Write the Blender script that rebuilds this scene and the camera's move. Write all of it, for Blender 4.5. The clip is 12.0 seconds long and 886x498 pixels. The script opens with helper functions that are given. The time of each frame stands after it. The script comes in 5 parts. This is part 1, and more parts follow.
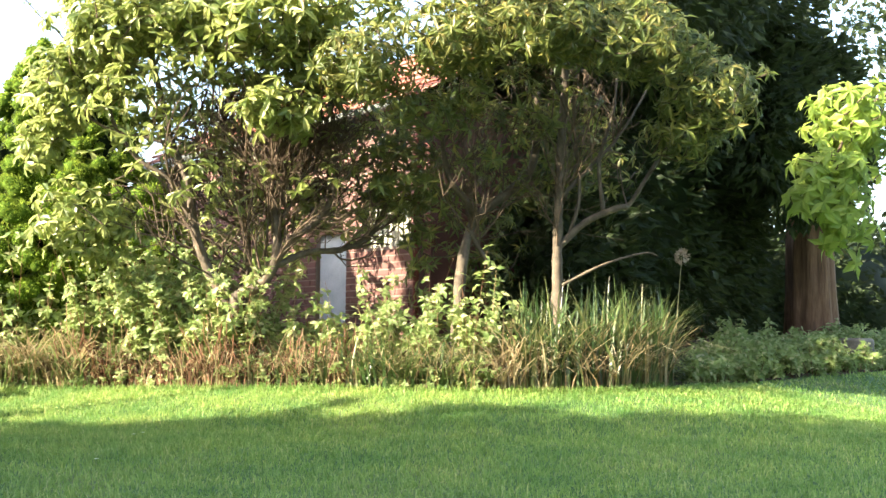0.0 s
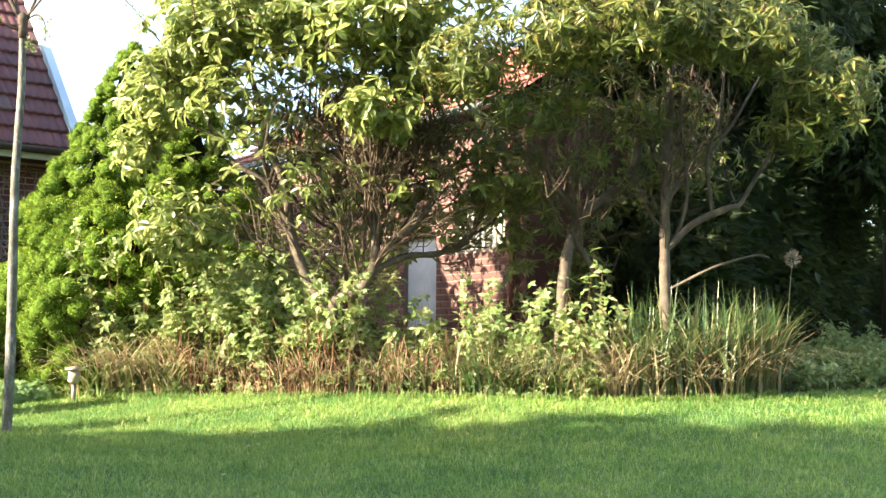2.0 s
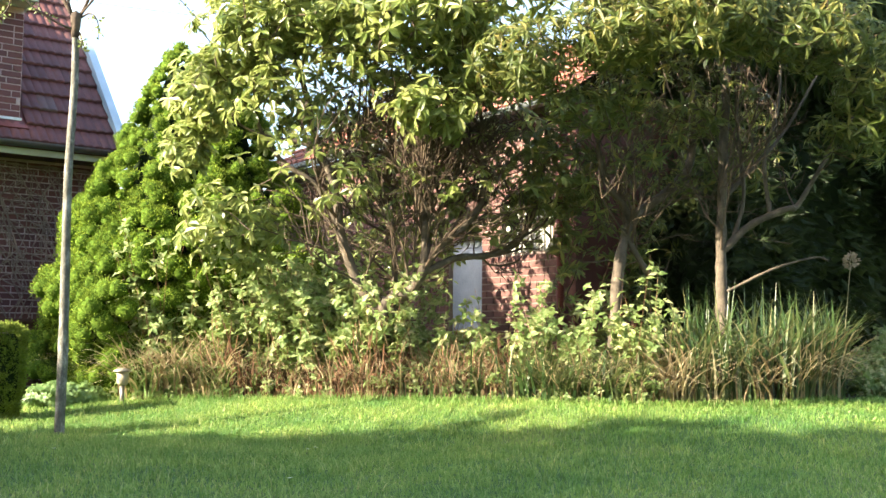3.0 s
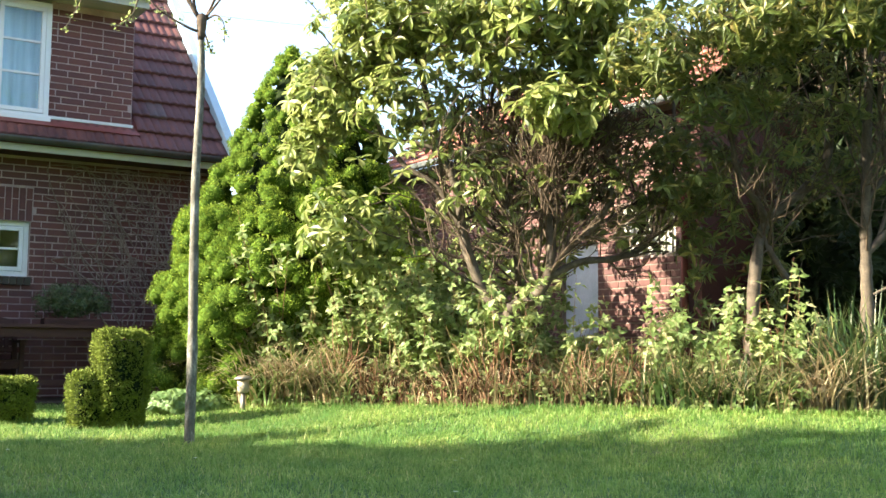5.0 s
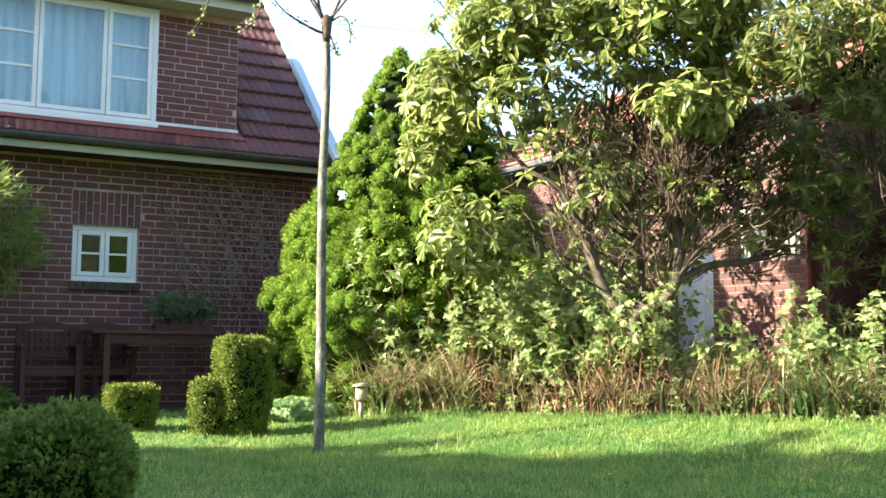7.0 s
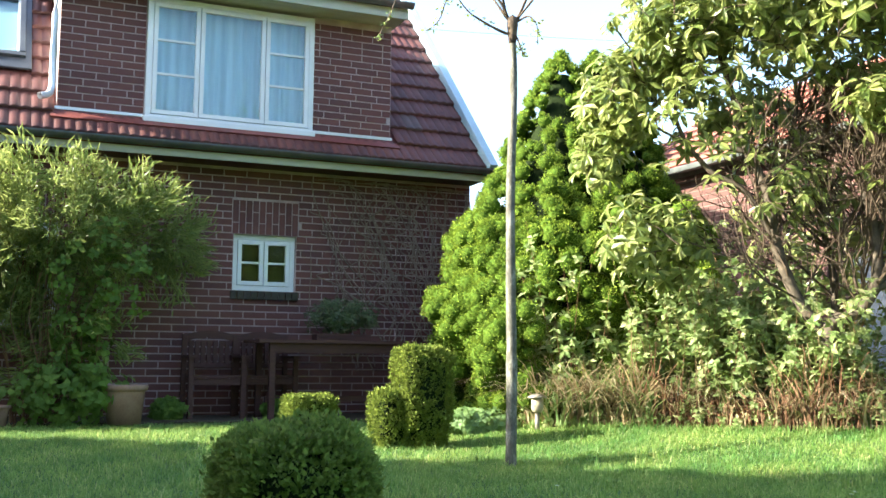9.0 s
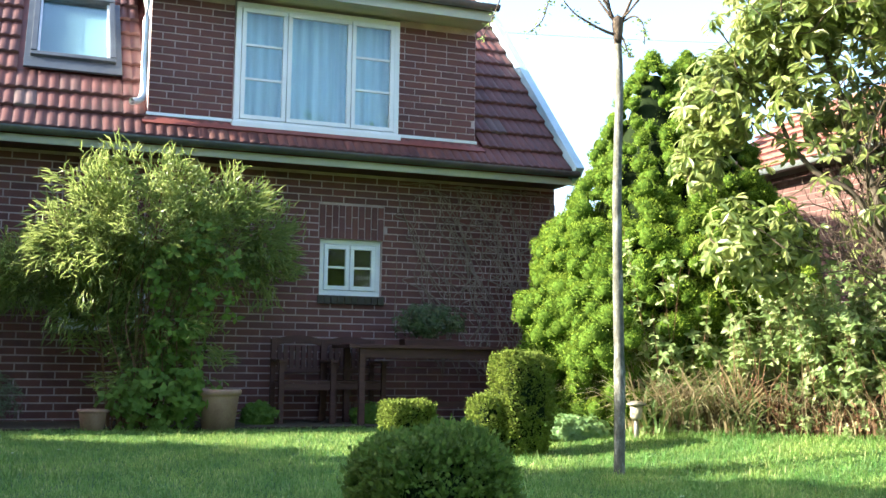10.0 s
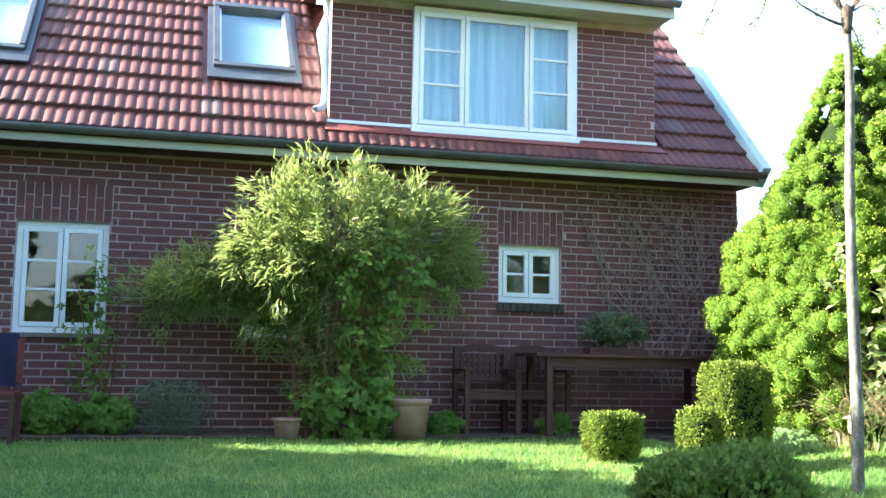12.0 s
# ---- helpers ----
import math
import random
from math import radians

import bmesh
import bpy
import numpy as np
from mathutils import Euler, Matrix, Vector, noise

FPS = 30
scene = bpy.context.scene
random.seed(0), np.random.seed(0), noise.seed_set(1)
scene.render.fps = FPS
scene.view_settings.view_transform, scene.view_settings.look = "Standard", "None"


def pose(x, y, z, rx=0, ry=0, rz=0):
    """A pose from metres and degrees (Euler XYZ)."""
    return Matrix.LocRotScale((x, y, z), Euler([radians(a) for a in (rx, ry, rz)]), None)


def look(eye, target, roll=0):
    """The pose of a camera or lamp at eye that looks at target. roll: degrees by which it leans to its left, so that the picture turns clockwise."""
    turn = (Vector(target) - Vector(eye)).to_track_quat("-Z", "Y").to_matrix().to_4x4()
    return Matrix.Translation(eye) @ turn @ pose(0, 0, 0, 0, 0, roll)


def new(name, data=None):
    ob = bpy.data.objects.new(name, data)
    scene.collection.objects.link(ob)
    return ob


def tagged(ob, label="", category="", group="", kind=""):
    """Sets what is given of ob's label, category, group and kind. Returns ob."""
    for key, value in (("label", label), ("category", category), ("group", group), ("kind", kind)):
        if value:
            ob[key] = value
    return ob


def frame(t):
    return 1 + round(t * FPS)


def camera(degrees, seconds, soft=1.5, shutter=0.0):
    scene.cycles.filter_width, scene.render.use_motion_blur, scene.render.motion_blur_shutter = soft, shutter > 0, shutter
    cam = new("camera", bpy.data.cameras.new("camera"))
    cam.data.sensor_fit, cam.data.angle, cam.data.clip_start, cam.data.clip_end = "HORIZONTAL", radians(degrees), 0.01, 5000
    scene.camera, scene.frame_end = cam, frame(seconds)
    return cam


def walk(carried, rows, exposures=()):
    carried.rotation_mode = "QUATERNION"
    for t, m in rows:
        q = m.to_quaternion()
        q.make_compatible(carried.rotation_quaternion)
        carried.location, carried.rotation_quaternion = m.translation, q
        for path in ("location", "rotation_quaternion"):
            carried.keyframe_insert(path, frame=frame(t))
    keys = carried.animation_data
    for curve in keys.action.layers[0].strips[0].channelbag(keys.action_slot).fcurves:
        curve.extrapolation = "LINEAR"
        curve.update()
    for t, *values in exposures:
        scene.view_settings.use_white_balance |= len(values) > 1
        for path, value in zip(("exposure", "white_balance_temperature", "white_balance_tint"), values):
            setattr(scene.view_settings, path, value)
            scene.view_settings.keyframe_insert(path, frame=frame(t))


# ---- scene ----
cam = camera(45.5, 12.0)
PATH = [
    (0, (-1.088, -13.566, 0.733), (0.199, -12.044, 0.893), 0.5),
    (0.5, (-1.157, -13.422, 0.745), (0.121, -11.892, 0.904), 0.5),
    (1, (-1.181, -13.305, 0.766), (0.074, -11.756, 0.923), 0.5),
    (1.5, (-1.224, -13.192, 0.769), (0.01, -11.626, 0.928), 0.5),
    (2, (-1.251, -13.076, 0.781), (-0.044, -11.489, 0.941), 0.4),
    (2.5, (-1.308, -12.953, 0.773), (-0.12, -11.352, 0.936), 0.5),
    (4.5, (-1.476, -12.457, 0.733), (-0.396, -10.784, 0.915), 0.6),
    (5, (-1.575, -12.323, 0.748), (-0.522, -10.632, 0.929), 0.5),
    (5.5, (-1.655, -12.211, 0.756), (-0.627, -10.505, 0.939), 0.5),
    (6, (-1.73, -12.097, 0.762), (-0.727, -10.376, 0.946), 0.5),
    (6.5, (-1.796, -11.995, 0.77), (-0.818, -10.26, 0.955), 0.5),
    (7, (-1.911, -11.863, 0.775), (-0.959, -10.114, 0.961), 0.5),
    (9, (-2.425, -11.333, 0.774), (-1.636, -9.506, 0.976), 0.6),
    (9.5, (-2.578, -11.222, 0.782), (-1.831, -9.378, 0.987), 0.8),
    (10, (-2.734, -11.095, 0.785), (-2.037, -9.232, 0.993), 0.8),
    (10.5, (-2.887, -10.976, 0.797), (-2.239, -9.095, 1.004), 0.9),
    (11, (-3.053, -10.859, 0.806), (-2.46, -8.961, 1.016), 0.9),
    (11.5, (-3.173, -10.755, 0.813), (-2.635, -8.84, 1.024), 0.9),
    (12, (-3.308, -10.647, 0.813), (-2.82, -8.719, 1.027), 1.0),
]
walk(cam, [(t, look(eye, target, roll)) for t, eye, target, roll in PATH],
     exposures=[(0.0, 2.62, 6750, 13), (5.5, 2.21, 6450, 11), (9.0, 2.28, 6100, 9), (10.5, 2.34, 5950, 8), (12.0, 2.86, 5800, 8)])

# ---- world, sun, exposure ----
SUN_TRAVEL = Vector((0.975, -0.22, -0.50)).normalized()
world = bpy.data.worlds.new("sky_world")
scene.world = world
world.use_nodes = True
wn = world.node_tree
sky = wn.nodes.new("ShaderNodeTexSky")
sky.sky_type, sky.sun_disc = "NISHITA", False
sky.sun_elevation = math.asin(-SUN_TRAVEL.z)
sky.sun_rotation = math.atan2(-SUN_TRAVEL.x, -SUN_TRAVEL.y)
sky.air_density, sky.dust_density, sky.ozone_density = 1.0, 2.5, 1.0
wn.links.new(sky.outputs[0], wn.nodes["Background"].inputs[0])
wn.nodes["Background"].inputs[1].default_value = 0.145
sun_data = bpy.data.lights.new("sun", "SUN")
sun_data.energy, sun_data.angle, sun_data.color = 5.3, radians(0.6), (1.0, 0.90, 0.71)
sun = new("sun", sun_data)
sun.matrix_world = look((0, 0, 20), Vector((0, 0, 20)) + SUN_TRAVEL)


# ---- materials ----
def mat(name, base=(0.5, 0.5, 0.5), rough=0.6, metal=0.0):
    m = bpy.data.materials.new(name)
    m.use_nodes = True
    b = m.node_tree.nodes["Principled BSDF"]
    b.inputs["Base Color"].default_value = (*base, 1)
    b.inputs["Roughness"].default_value = rough
    b.inputs["Metallic"].default_value = metal
    return m


def ramp(nt, stops):
    r = nt.nodes.new("ShaderNodeValToRGB")
    e = r.color_ramp.elements
    while len(e) < len(stops):
        e.new(0.5)
    for k, (p, c) in zip(e, stops):
        k.position, k.color = p, (*c, 1)
    return r


def noise_of(nt, scale, detail=4.0, rough=0.55, stretch=None):
    tc = nt.nodes.new("ShaderNodeTexCoord")
    n = nt.nodes.new("ShaderNodeTexNoise")
    n.inputs["Scale"].default_value = scale
    n.inputs["Detail"].default_value = detail
    n.inputs["Roughness"].default_value = rough
    src = tc.outputs["Object"]
    if stretch:
        mp = nt.nodes.new("ShaderNodeMapping")
        mp.inputs["Scale"].default_value = stretch
        nt.links.new(src, mp.inputs[0])
        src = mp.outputs[0]
    nt.links.new(src, n.inputs["Vector"])
    return n


def blend(nt, a, b, fac, mode="MIX"):
    x = nt.nodes.new("ShaderNodeMix")
    x.data_type, x.blend_type = "RGBA", mode
    for sock, v in ((x.inputs[0], fac), (x.inputs[6], a), (x.inputs[7], b)):
        if isinstance(v, (int, float)):
            sock.default_value = v
        elif isinstance(v, tuple):
            sock.default_value = (*v, 1)
        else:
            nt.links.new(v, sock)
    return x.outputs[2]


def piece_random(nt):
    """A random value for each piece, be it an object or an island of a joined mesh."""
    oi, ge = nt.nodes.new("ShaderNodeObjectInfo"), nt.nodes.new("ShaderNodeNewGeometry")
    add, fr = nt.nodes.new("ShaderNodeMath"), nt.nodes.new("ShaderNodeMath")
    add.operation, fr.operation = "ADD", "FRACT"
    nt.links.new(oi.outputs["Random"], add.inputs[0])
    nt.links.new(ge.outputs["Random Per Island"], add.inputs[1])
    nt.links.new(add.outputs[0], fr.inputs[0])
    return fr.outputs[0]


def surface(name, stops, scale=8.0, rough=0.7, bump=0.3, fine=60.0, stretch=None, metal=0.0, pieces=None, bump_scale=None):
    """Two scales of noise for the colour, a finer one for the relief; pieces: stops for the random of each piece."""
    m = mat(name, rough=rough, metal=metal)
    nt = m.node_tree
    b = nt.nodes["Principled BSDF"]
    n1 = noise_of(nt, scale, stretch=stretch)
    n2 = noise_of(nt, fine, 3.0, stretch=stretch)
    r = ramp(nt, stops)
    mixv = nt.nodes.new("ShaderNodeMath")
    mixv.operation = "MULTIPLY_ADD"
    nt.links.new(n2.outputs[0], mixv.inputs[0])
    mixv.inputs[1].default_value = 0.45
    sub = nt.nodes.new("ShaderNodeMath")
    sub.operation = "MULTIPLY_ADD"
    nt.links.new(n1.outputs[0], sub.inputs[0])
    sub.inputs[1].default_value, sub.inputs[2].default_value = 1.1, -0.28
    nt.links.new(sub.outputs[0], mixv.inputs[2])
    nt.links.new(mixv.outputs[0], r.inputs[0])
    col = r.outputs[0]
    if pieces:
        pr = ramp(nt, pieces)
        nt.links.new(piece_random(nt), pr.inputs[0])
        col = blend(nt, pr.outputs[0], col, 0.45)
    nt.links.new(col, b.inputs["Base Color"])
    bp = nt.nodes.new("ShaderNodeBump")
    bp.inputs["Strength"].default_value, bp.inputs["Distance"].default_value = bump, 0.004
    nt.links.new(n2.outputs[0], bp.inputs["Height"])
    nt.links.new(bp.outputs[0], b.inputs["Normal"])
    return m


def leafy(name, stops, rough=0.45, glow=0.3, through_colour=None, spec=0.5, patches=((0.72, 0.76, 0.68), (1.15, 1.12, 1.0)), patch_scale=1.3):
    """Leaves: a colour for each leaf by chance, gloss, and light that comes through."""
    m = mat(name, rough=rough)
    nt = m.node_tree
    b = nt.nodes["Principled BSDF"]
    b.inputs["Specular IOR Level"].default_value = spec
    r = ramp(nt, stops)
    nt.links.new(piece_random(nt), r.inputs[0])
    n = noise_of(nt, patch_scale, 3.0)
    lr = ramp(nt, [(0.32, patches[0]), (0.68, patches[1])])
    nt.links.new(n.outputs[0], lr.inputs[0])
    col = blend(nt, r.outputs[0], lr.outputs[0], 1.0, "MULTIPLY")
    nt.links.new(col, b.inputs["Base Color"])
    tr = nt.nodes.new("ShaderNodeBsdfTranslucent")
    tcol = blend(nt, col, through_colour or (0.9, 1.0, 0.35), 0.35)
    nt.links.new(tcol, tr.inputs[0])
    mx = nt.nodes.new("ShaderNodeMixShader")
    mx.inputs[0].default_value = glow
    out = nt.nodes["Material Output"]
    nt.links.new(b.outputs[0], mx.inputs[1])
    nt.links.new(tr.outputs[0], mx.inputs[2])
    nt.links.new(mx.outputs[0], out.inputs[0])
    return m


M = {}
M["brick"] = surface("brick_clay", [(0.2, (0.060, 0.022, 0.022)), (0.55, (0.125, 0.044, 0.038)), (0.85, (0.19, 0.075, 0.06))], 6, 0.8, 0.6, 90,
                     pieces=[(0.0, (0.082, 0.034, 0.037)), (0.35, (0.138, 0.050, 0.045)), (0.7, (0.178, 0.064, 0.054)), (1.0, (0.112, 0.050, 0.054))])
M["mortar"] = surface("mortar", [(0.2, (0.33, 0.25, 0.24)), (0.8, (0.58, 0.46, 0.44))], 5, 0.9, 0.8, 120)
# outbuilding joints, darker than the house's to hold the shrubs' shade
M["shaded_mortar"] = surface("shaded_mortar", [(0.2, (0.16, 0.12, 0.10)), (0.8, (0.30, 0.23, 0.19))], 5, 0.9, 0.8, 120)
M["glazed"] = surface("glazed_brick", [(0.2, (0.012, 0.01, 0.014)), (0.8, (0.04, 0.03, 0.035))], 9, 0.25, 0.2, 60)
M["tile"] = surface("clay_tile", [(0.2, (0.035, 0.02, 0.018)), (0.45, (0.095, 0.029, 0.023)), (0.8, (0.165, 0.054, 0.04))], 4.5, 0.62, 0.5, 45,
                    pieces=[(0.0, (0.05, 0.02, 0.018)), (0.45, (0.092, 0.029, 0.023)), (0.9, (0.135, 0.046, 0.034)), (0.97, (0.085, 0.06, 0.052)), (1.0, (0.15, 0.12, 0.11))])
M["white"] = surface("white_paint", [(0.2, (0.70, 0.73, 0.74)), (0.8, (0.82, 0.84, 0.84))], 3, 0.4, 0.15, 40)
M["cream"] = surface("cream_board", [(0.2, (0.36, 0.36, 0.30)), (0.8, (0.52, 0.52, 0.44))], 2.5, 0.55, 0.2, 30, stretch=(0.3, 4, 4))
M["gutter"] = surface("weathered_zinc", [(0.2, (0.05, 0.06, 0.055)), (0.8, (0.13, 0.14, 0.125))], 4, 0.5, 0.15, 30, metal=0.3)
M["zinc"] = surface("bright_zinc", [(0.2, (0.55, 0.56, 0.57)), (0.8, (0.72, 0.73, 0.74))], 3, 0.35, 0.1, 40, metal=0.4)
M["apron"] = surface("painted_lead_apron", [(0.2, (0.14, 0.036, 0.03)), (0.8, (0.23, 0.065, 0.05))], 4, 0.55, 0.3, 40)
M["skyframe"] = surface("grey_aluminium", [(0.2, (0.07, 0.08, 0.09)), (0.8, (0.13, 0.14, 0.15))], 3, 0.4, 0.1, 40, metal=0.5)
M["verge"] = surface("pale_verge_board", [(0.2, (0.32, 0.45, 0.51)), (0.8, (0.42, 0.56, 0.62))], 3, 0.45, 0.15, 40)
M["blind"] = surface("pale_blue_blind", [(0.2, (0.10, 0.22, 0.27)), (0.8, (0.15, 0.28, 0.33))], 1.2, 0.8, 0.1, 90)
M["curtain"] = surface("sheer_curtain", [(0.2, (0.32, 0.55, 0.68)), (0.8, (0.50, 0.74, 0.84))], 2, 0.9, 0.1, 90, stretch=(8, 8, 0.4))
# near-black plaster: the unlit look of the rooms is in its colour
M["plaster"] = surface("dim_room_plaster", [(0.2, (0.05, 0.045, 0.04)), (0.8, (0.09, 0.08, 0.07))], 2, 0.9, 0.1, 50)
M["wood"] = surface("dark_stained_wood", [(0.2, (0.045, 0.017, 0.014)), (0.8, (0.10, 0.038, 0.029))], 7, 0.75, 0.4, 50, stretch=(1, 8, 8))
M["terracotta"] = surface("terracotta", [(0.2, (0.22, 0.12, 0.09)), (0.8, (0.38, 0.24, 0.18))], 7, 0.8, 0.3, 60)
M["bark"] = surface("grey_bark", [(0.25, (0.06, 0.058, 0.045)), (0.5, (0.13, 0.125, 0.098)), (0.75, (0.33, 0.325, 0.28))], 20, 0.85, 0.9, 90, stretch=(1, 1, 0.45))
M["branch"] = surface("brown_branch", [(0.2, (0.042, 0.028, 0.018)), (0.6, (0.105, 0.072, 0.045)), (0.9, (0.19, 0.14, 0.09))], 10, 0.85, 0.8, 60)
M["stembark"] = surface("grey_brown_stem", [(0.2, (0.04, 0.031, 0.021)), (0.6, (0.105, 0.082, 0.056)), (0.9, (0.21, 0.17, 0.115))], 10, 0.85, 0.8, 60)
M["vine"] = surface("grey_vine_stem", [(0.2, (0.16, 0.115, 0.095)), (0.8, (0.34, 0.26, 0.21))], 8, 0.85, 0.5, 60)
M["redbark"] = surface("furrowed_red_bark", [(0.2, (0.07, 0.035, 0.02)), (0.6, (0.22, 0.12, 0.07)), (0.9, (0.36, 0.22, 0.14))], 7, 0.9, 1.0, 30, stretch=(3, 3, 0.25))
M["stone"] = surface("grey_stone", [(0.2, (0.09, 0.08, 0.065)), (0.8, (0.22, 0.20, 0.17))], 5, 0.9, 0.7, 50)
M["soil"] = surface("bed_soil", [(0.2, (0.030, 0.020, 0.012)), (0.7, (0.085, 0.058, 0.034)), (0.9, (0.16, 0.11, 0.06))], 4, 0.95, 1.0, 50)
M["lawn"] = surface("lawn_turf", [(0.2, (0.025, 0.075, 0.014)), (0.5, (0.06, 0.13, 0.026)), (0.85, (0.18, 0.18, 0.06))], 0.9, 0.9, 1.0, 70)
M["lamp_glass"] = surface("frosted_lamp_glass", [(0.2, (0.36, 0.31, 0.22)), (0.8, (0.52, 0.46, 0.34))], 5, 0.4, 0.1, 60)
M["lampmetal"] = surface("lamp_steel", [(0.2, (0.20, 0.18, 0.15)), (0.8, (0.36, 0.33, 0.28))], 9, 0.45, 0.1, 60, metal=0.5)
M["orange"] = surface("orange_tile", [(0.2, (0.22, 0.075, 0.05)), (0.8, (0.34, 0.14, 0.095))], 4, 0.7, 0.5, 40)
M["bluepaint"] = surface("pale_blue_paint", [(0.2, (0.26, 0.31, 0.37)), (0.8, (0.42, 0.47, 0.54))], 4, 0.5, 0.2, 40)
# weathered brick, colours lowered for shade that the shrubs don't throw here
M["pinkwall"] = surface("weathered_red_brick_shaded", [(0.2, (0.10, 0.042, 0.034)), (0.8, (0.18, 0.075, 0.058))], 5, 0.85, 0.5, 60,
                        pieces=[(0.0, (0.06, 0.031, 0.03)), (0.5, (0.09, 0.042, 0.037)), (1.0, (0.13, 0.062, 0.052))])
M["redpaint"] = surface("red_paint", [(0.2, (0.10, 0.016, 0.014)), (0.8, (0.17, 0.03, 0.024))], 5, 0.5, 0.2, 50)
M["cloth"] = surface("blue_cloth", [(0.2, (0.010, 0.010, 0.025)), (0.8, (0.025, 0.026, 0.08))], 4, 0.9, 0.4, 120)
M["wire"] = surface("grey_cable", [(0.2, (0.30, 0.30, 0.31)), (0.8, (0.40, 0.40, 0.41))], 5, 0.6, 0.1, 50)

M["rhodo"] = leafy("rhododendron_leaf", [(0.0, (0.06, 0.10, 0.024)), (0.4, (0.14, 0.19, 0.048)), (0.82, (0.27, 0.31, 0.10)), (1.0, (0.40, 0.39, 0.18))], 0.36, 0.40, spec=0.5)
M["rhodo_dark"] = leafy("narrow_evergreen_leaf", [(0.0, (0.035, 0.06, 0.014)), (0.6, (0.09, 0.115, 0.027)), (0.88, (0.21, 0.20, 0.055)), (1.0, (0.28, 0.21, 0.075))], 0.4, 0.32, spec=0.35)
M["fresh"] = leafy("fresh_weed_leaf", [(0.0, (0.09, 0.155, 0.045)), (0.5, (0.18, 0.25, 0.085)), (0.85, (0.32, 0.38, 0.18)), (1.0, (0.46, 0.43, 0.26))], 0.55, 0.38, spec=0.3)
M["conifer"] = leafy("conifer_spray", [(0.0, (0.115, 0.185, 0.018)), (0.6, (0.19, 0.275, 0.028)), (1.0, (0.26, 0.34, 0.042))], 0.75, 0.06, spec=0.15)
# yew green taken down to near black to include its shade
M["yew"] = leafy("shaded_yew", [(0.0, (0.008, 0.018, 0.006)), (0.7, (0.016, 0.032, 0.010)), (1.0, (0.032, 0.05, 0.015))], 0.6, 0.1, spec=0.25)
M["box"] = leafy("box_leaf", [(0.0, (0.10, 0.145, 0.018)), (0.5, (0.145, 0.195, 0.026)), (1.0, (0.205, 0.25, 0.04))], 0.6, 0.10, spec=0.15)
M["box_cool"] = leafy("shaded_box_leaf", [(0.0, (0.06, 0.12, 0.014)), (0.5, (0.10, 0.18, 0.024)), (1.0, (0.17, 0.24, 0.04))], 0.6, 0.3, spec=0.12)
M["bamboo"] = leafy("bamboo_leaf", [(0.0, (0.085, 0.15, 0.03)), (0.6, (0.19, 0.25, 0.06)), (1.0, (0.34, 0.36, 0.12))], 0.45, 0.35)
M["climber"] = leafy("broad_climber_leaf", [(0.0, (0.05, 0.11, 0.014)), (0.7, (0.095, 0.17, 0.026)), (1.0, (0.16, 0.24, 0.045))], 0.55, 0.3, spec=0.2)
M["grey_leaf"] = leafy("grey_green_leaf", [(0.0, (0.06, 0.085, 0.055)), (1.0, (0.16, 0.19, 0.14))], 0.6, 0.2)
M["mint"] = leafy("pale_mint_leaf", [(0.0, (0.10, 0.19, 0.06)), (1.0, (0.20, 0.30, 0.12))], 0.5, 0.3)
M["chestnut"] = leafy("chestnut_leaf", [(0.0, (0.13, 0.22, 0.03)), (0.6, (0.22, 0.32, 0.05)), (1.0, (0.32, 0.40, 0.09))], 0.45, 0.5)
M["iris"] = leafy("iris_blade", [(0.0, (0.022, 0.055, 0.018)), (0.7, (0.05, 0.095, 0.03)), (1.0, (0.16, 0.16, 0.075))], 0.4, 0.15)
M["straw"] = leafy("dry_straw", [(0.0, (0.17, 0.12, 0.07)), (0.6, (0.36, 0.27, 0.165)), (1.0, (0.58, 0.50, 0.35))], 0.7, 0.25, (1.0, 0.85, 0.5), 0.3)
M["cane"] = leafy("reddish_cane", [(0.0, (0.10, 0.048, 0.03)), (0.5, (0.21, 0.105, 0.065)), (0.85, (0.30, 0.18, 0.115)), (1.0, (0.40, 0.29, 0.19))], 0.7, 0.0, spec=0.2)
M["grass"] = leafy("grass_blade", [(0.0, (0.06, 0.165, 0.03)), (0.5, (0.155, 0.275, 0.065)), (0.84, (0.27, 0.37, 0.115)), (1.0, (0.44, 0.43, 0.21))], 0.6, 0.35, spec=0.15, patches=((0.5, 0.74, 0.7), (1.3, 1.18, 1.1)), patch_scale=1.8)
M["petal"] = leafy("white_petal", [(0.0, (0.75, 0.76, 0.74)), (1.0, (0.85, 0.85, 0.80))], 0.6, 0.2, (1, 1, 1))
M["flower"] = leafy("faded_flower_head", [(0.0, (0.32, 0.22, 0.18)), (1.0, (0.50, 0.40, 0.34))], 0.7, 0.2, (1, 0.8, 0.7))

# near-black core colour stands in for the shade between the leaves
M["core"] = surface("inner_shade", [(0.2, (0.008, 0.014, 0.005)), (0.8, (0.022, 0.034, 0.012))], 9, 1.0, 1.0, 60)
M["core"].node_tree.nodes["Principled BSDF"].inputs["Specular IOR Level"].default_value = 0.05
M["puff"] = surface("dense_conifer_growth", [(0.2, (0.03, 0.062, 0.008)), (0.5, (0.07, 0.125, 0.014)), (0.85, (0.13, 0.19, 0.025))], 28, 0.95, 1.0, 130)
M["puff"].node_tree.nodes["Principled BSDF"].inputs["Specular IOR Level"].default_value = 0.1

gm = bpy.data.materials.new("window_glass")
gm.use_nodes = True
gb = gm.node_tree.nodes["Principled BSDF"]
gb.inputs["Base Color"].default_value = (0.97, 1.0, 1.0, 1)
gb.inputs["Transmission Weight"].default_value = 1.0
gb.inputs["Roughness"].default_value = 0.01
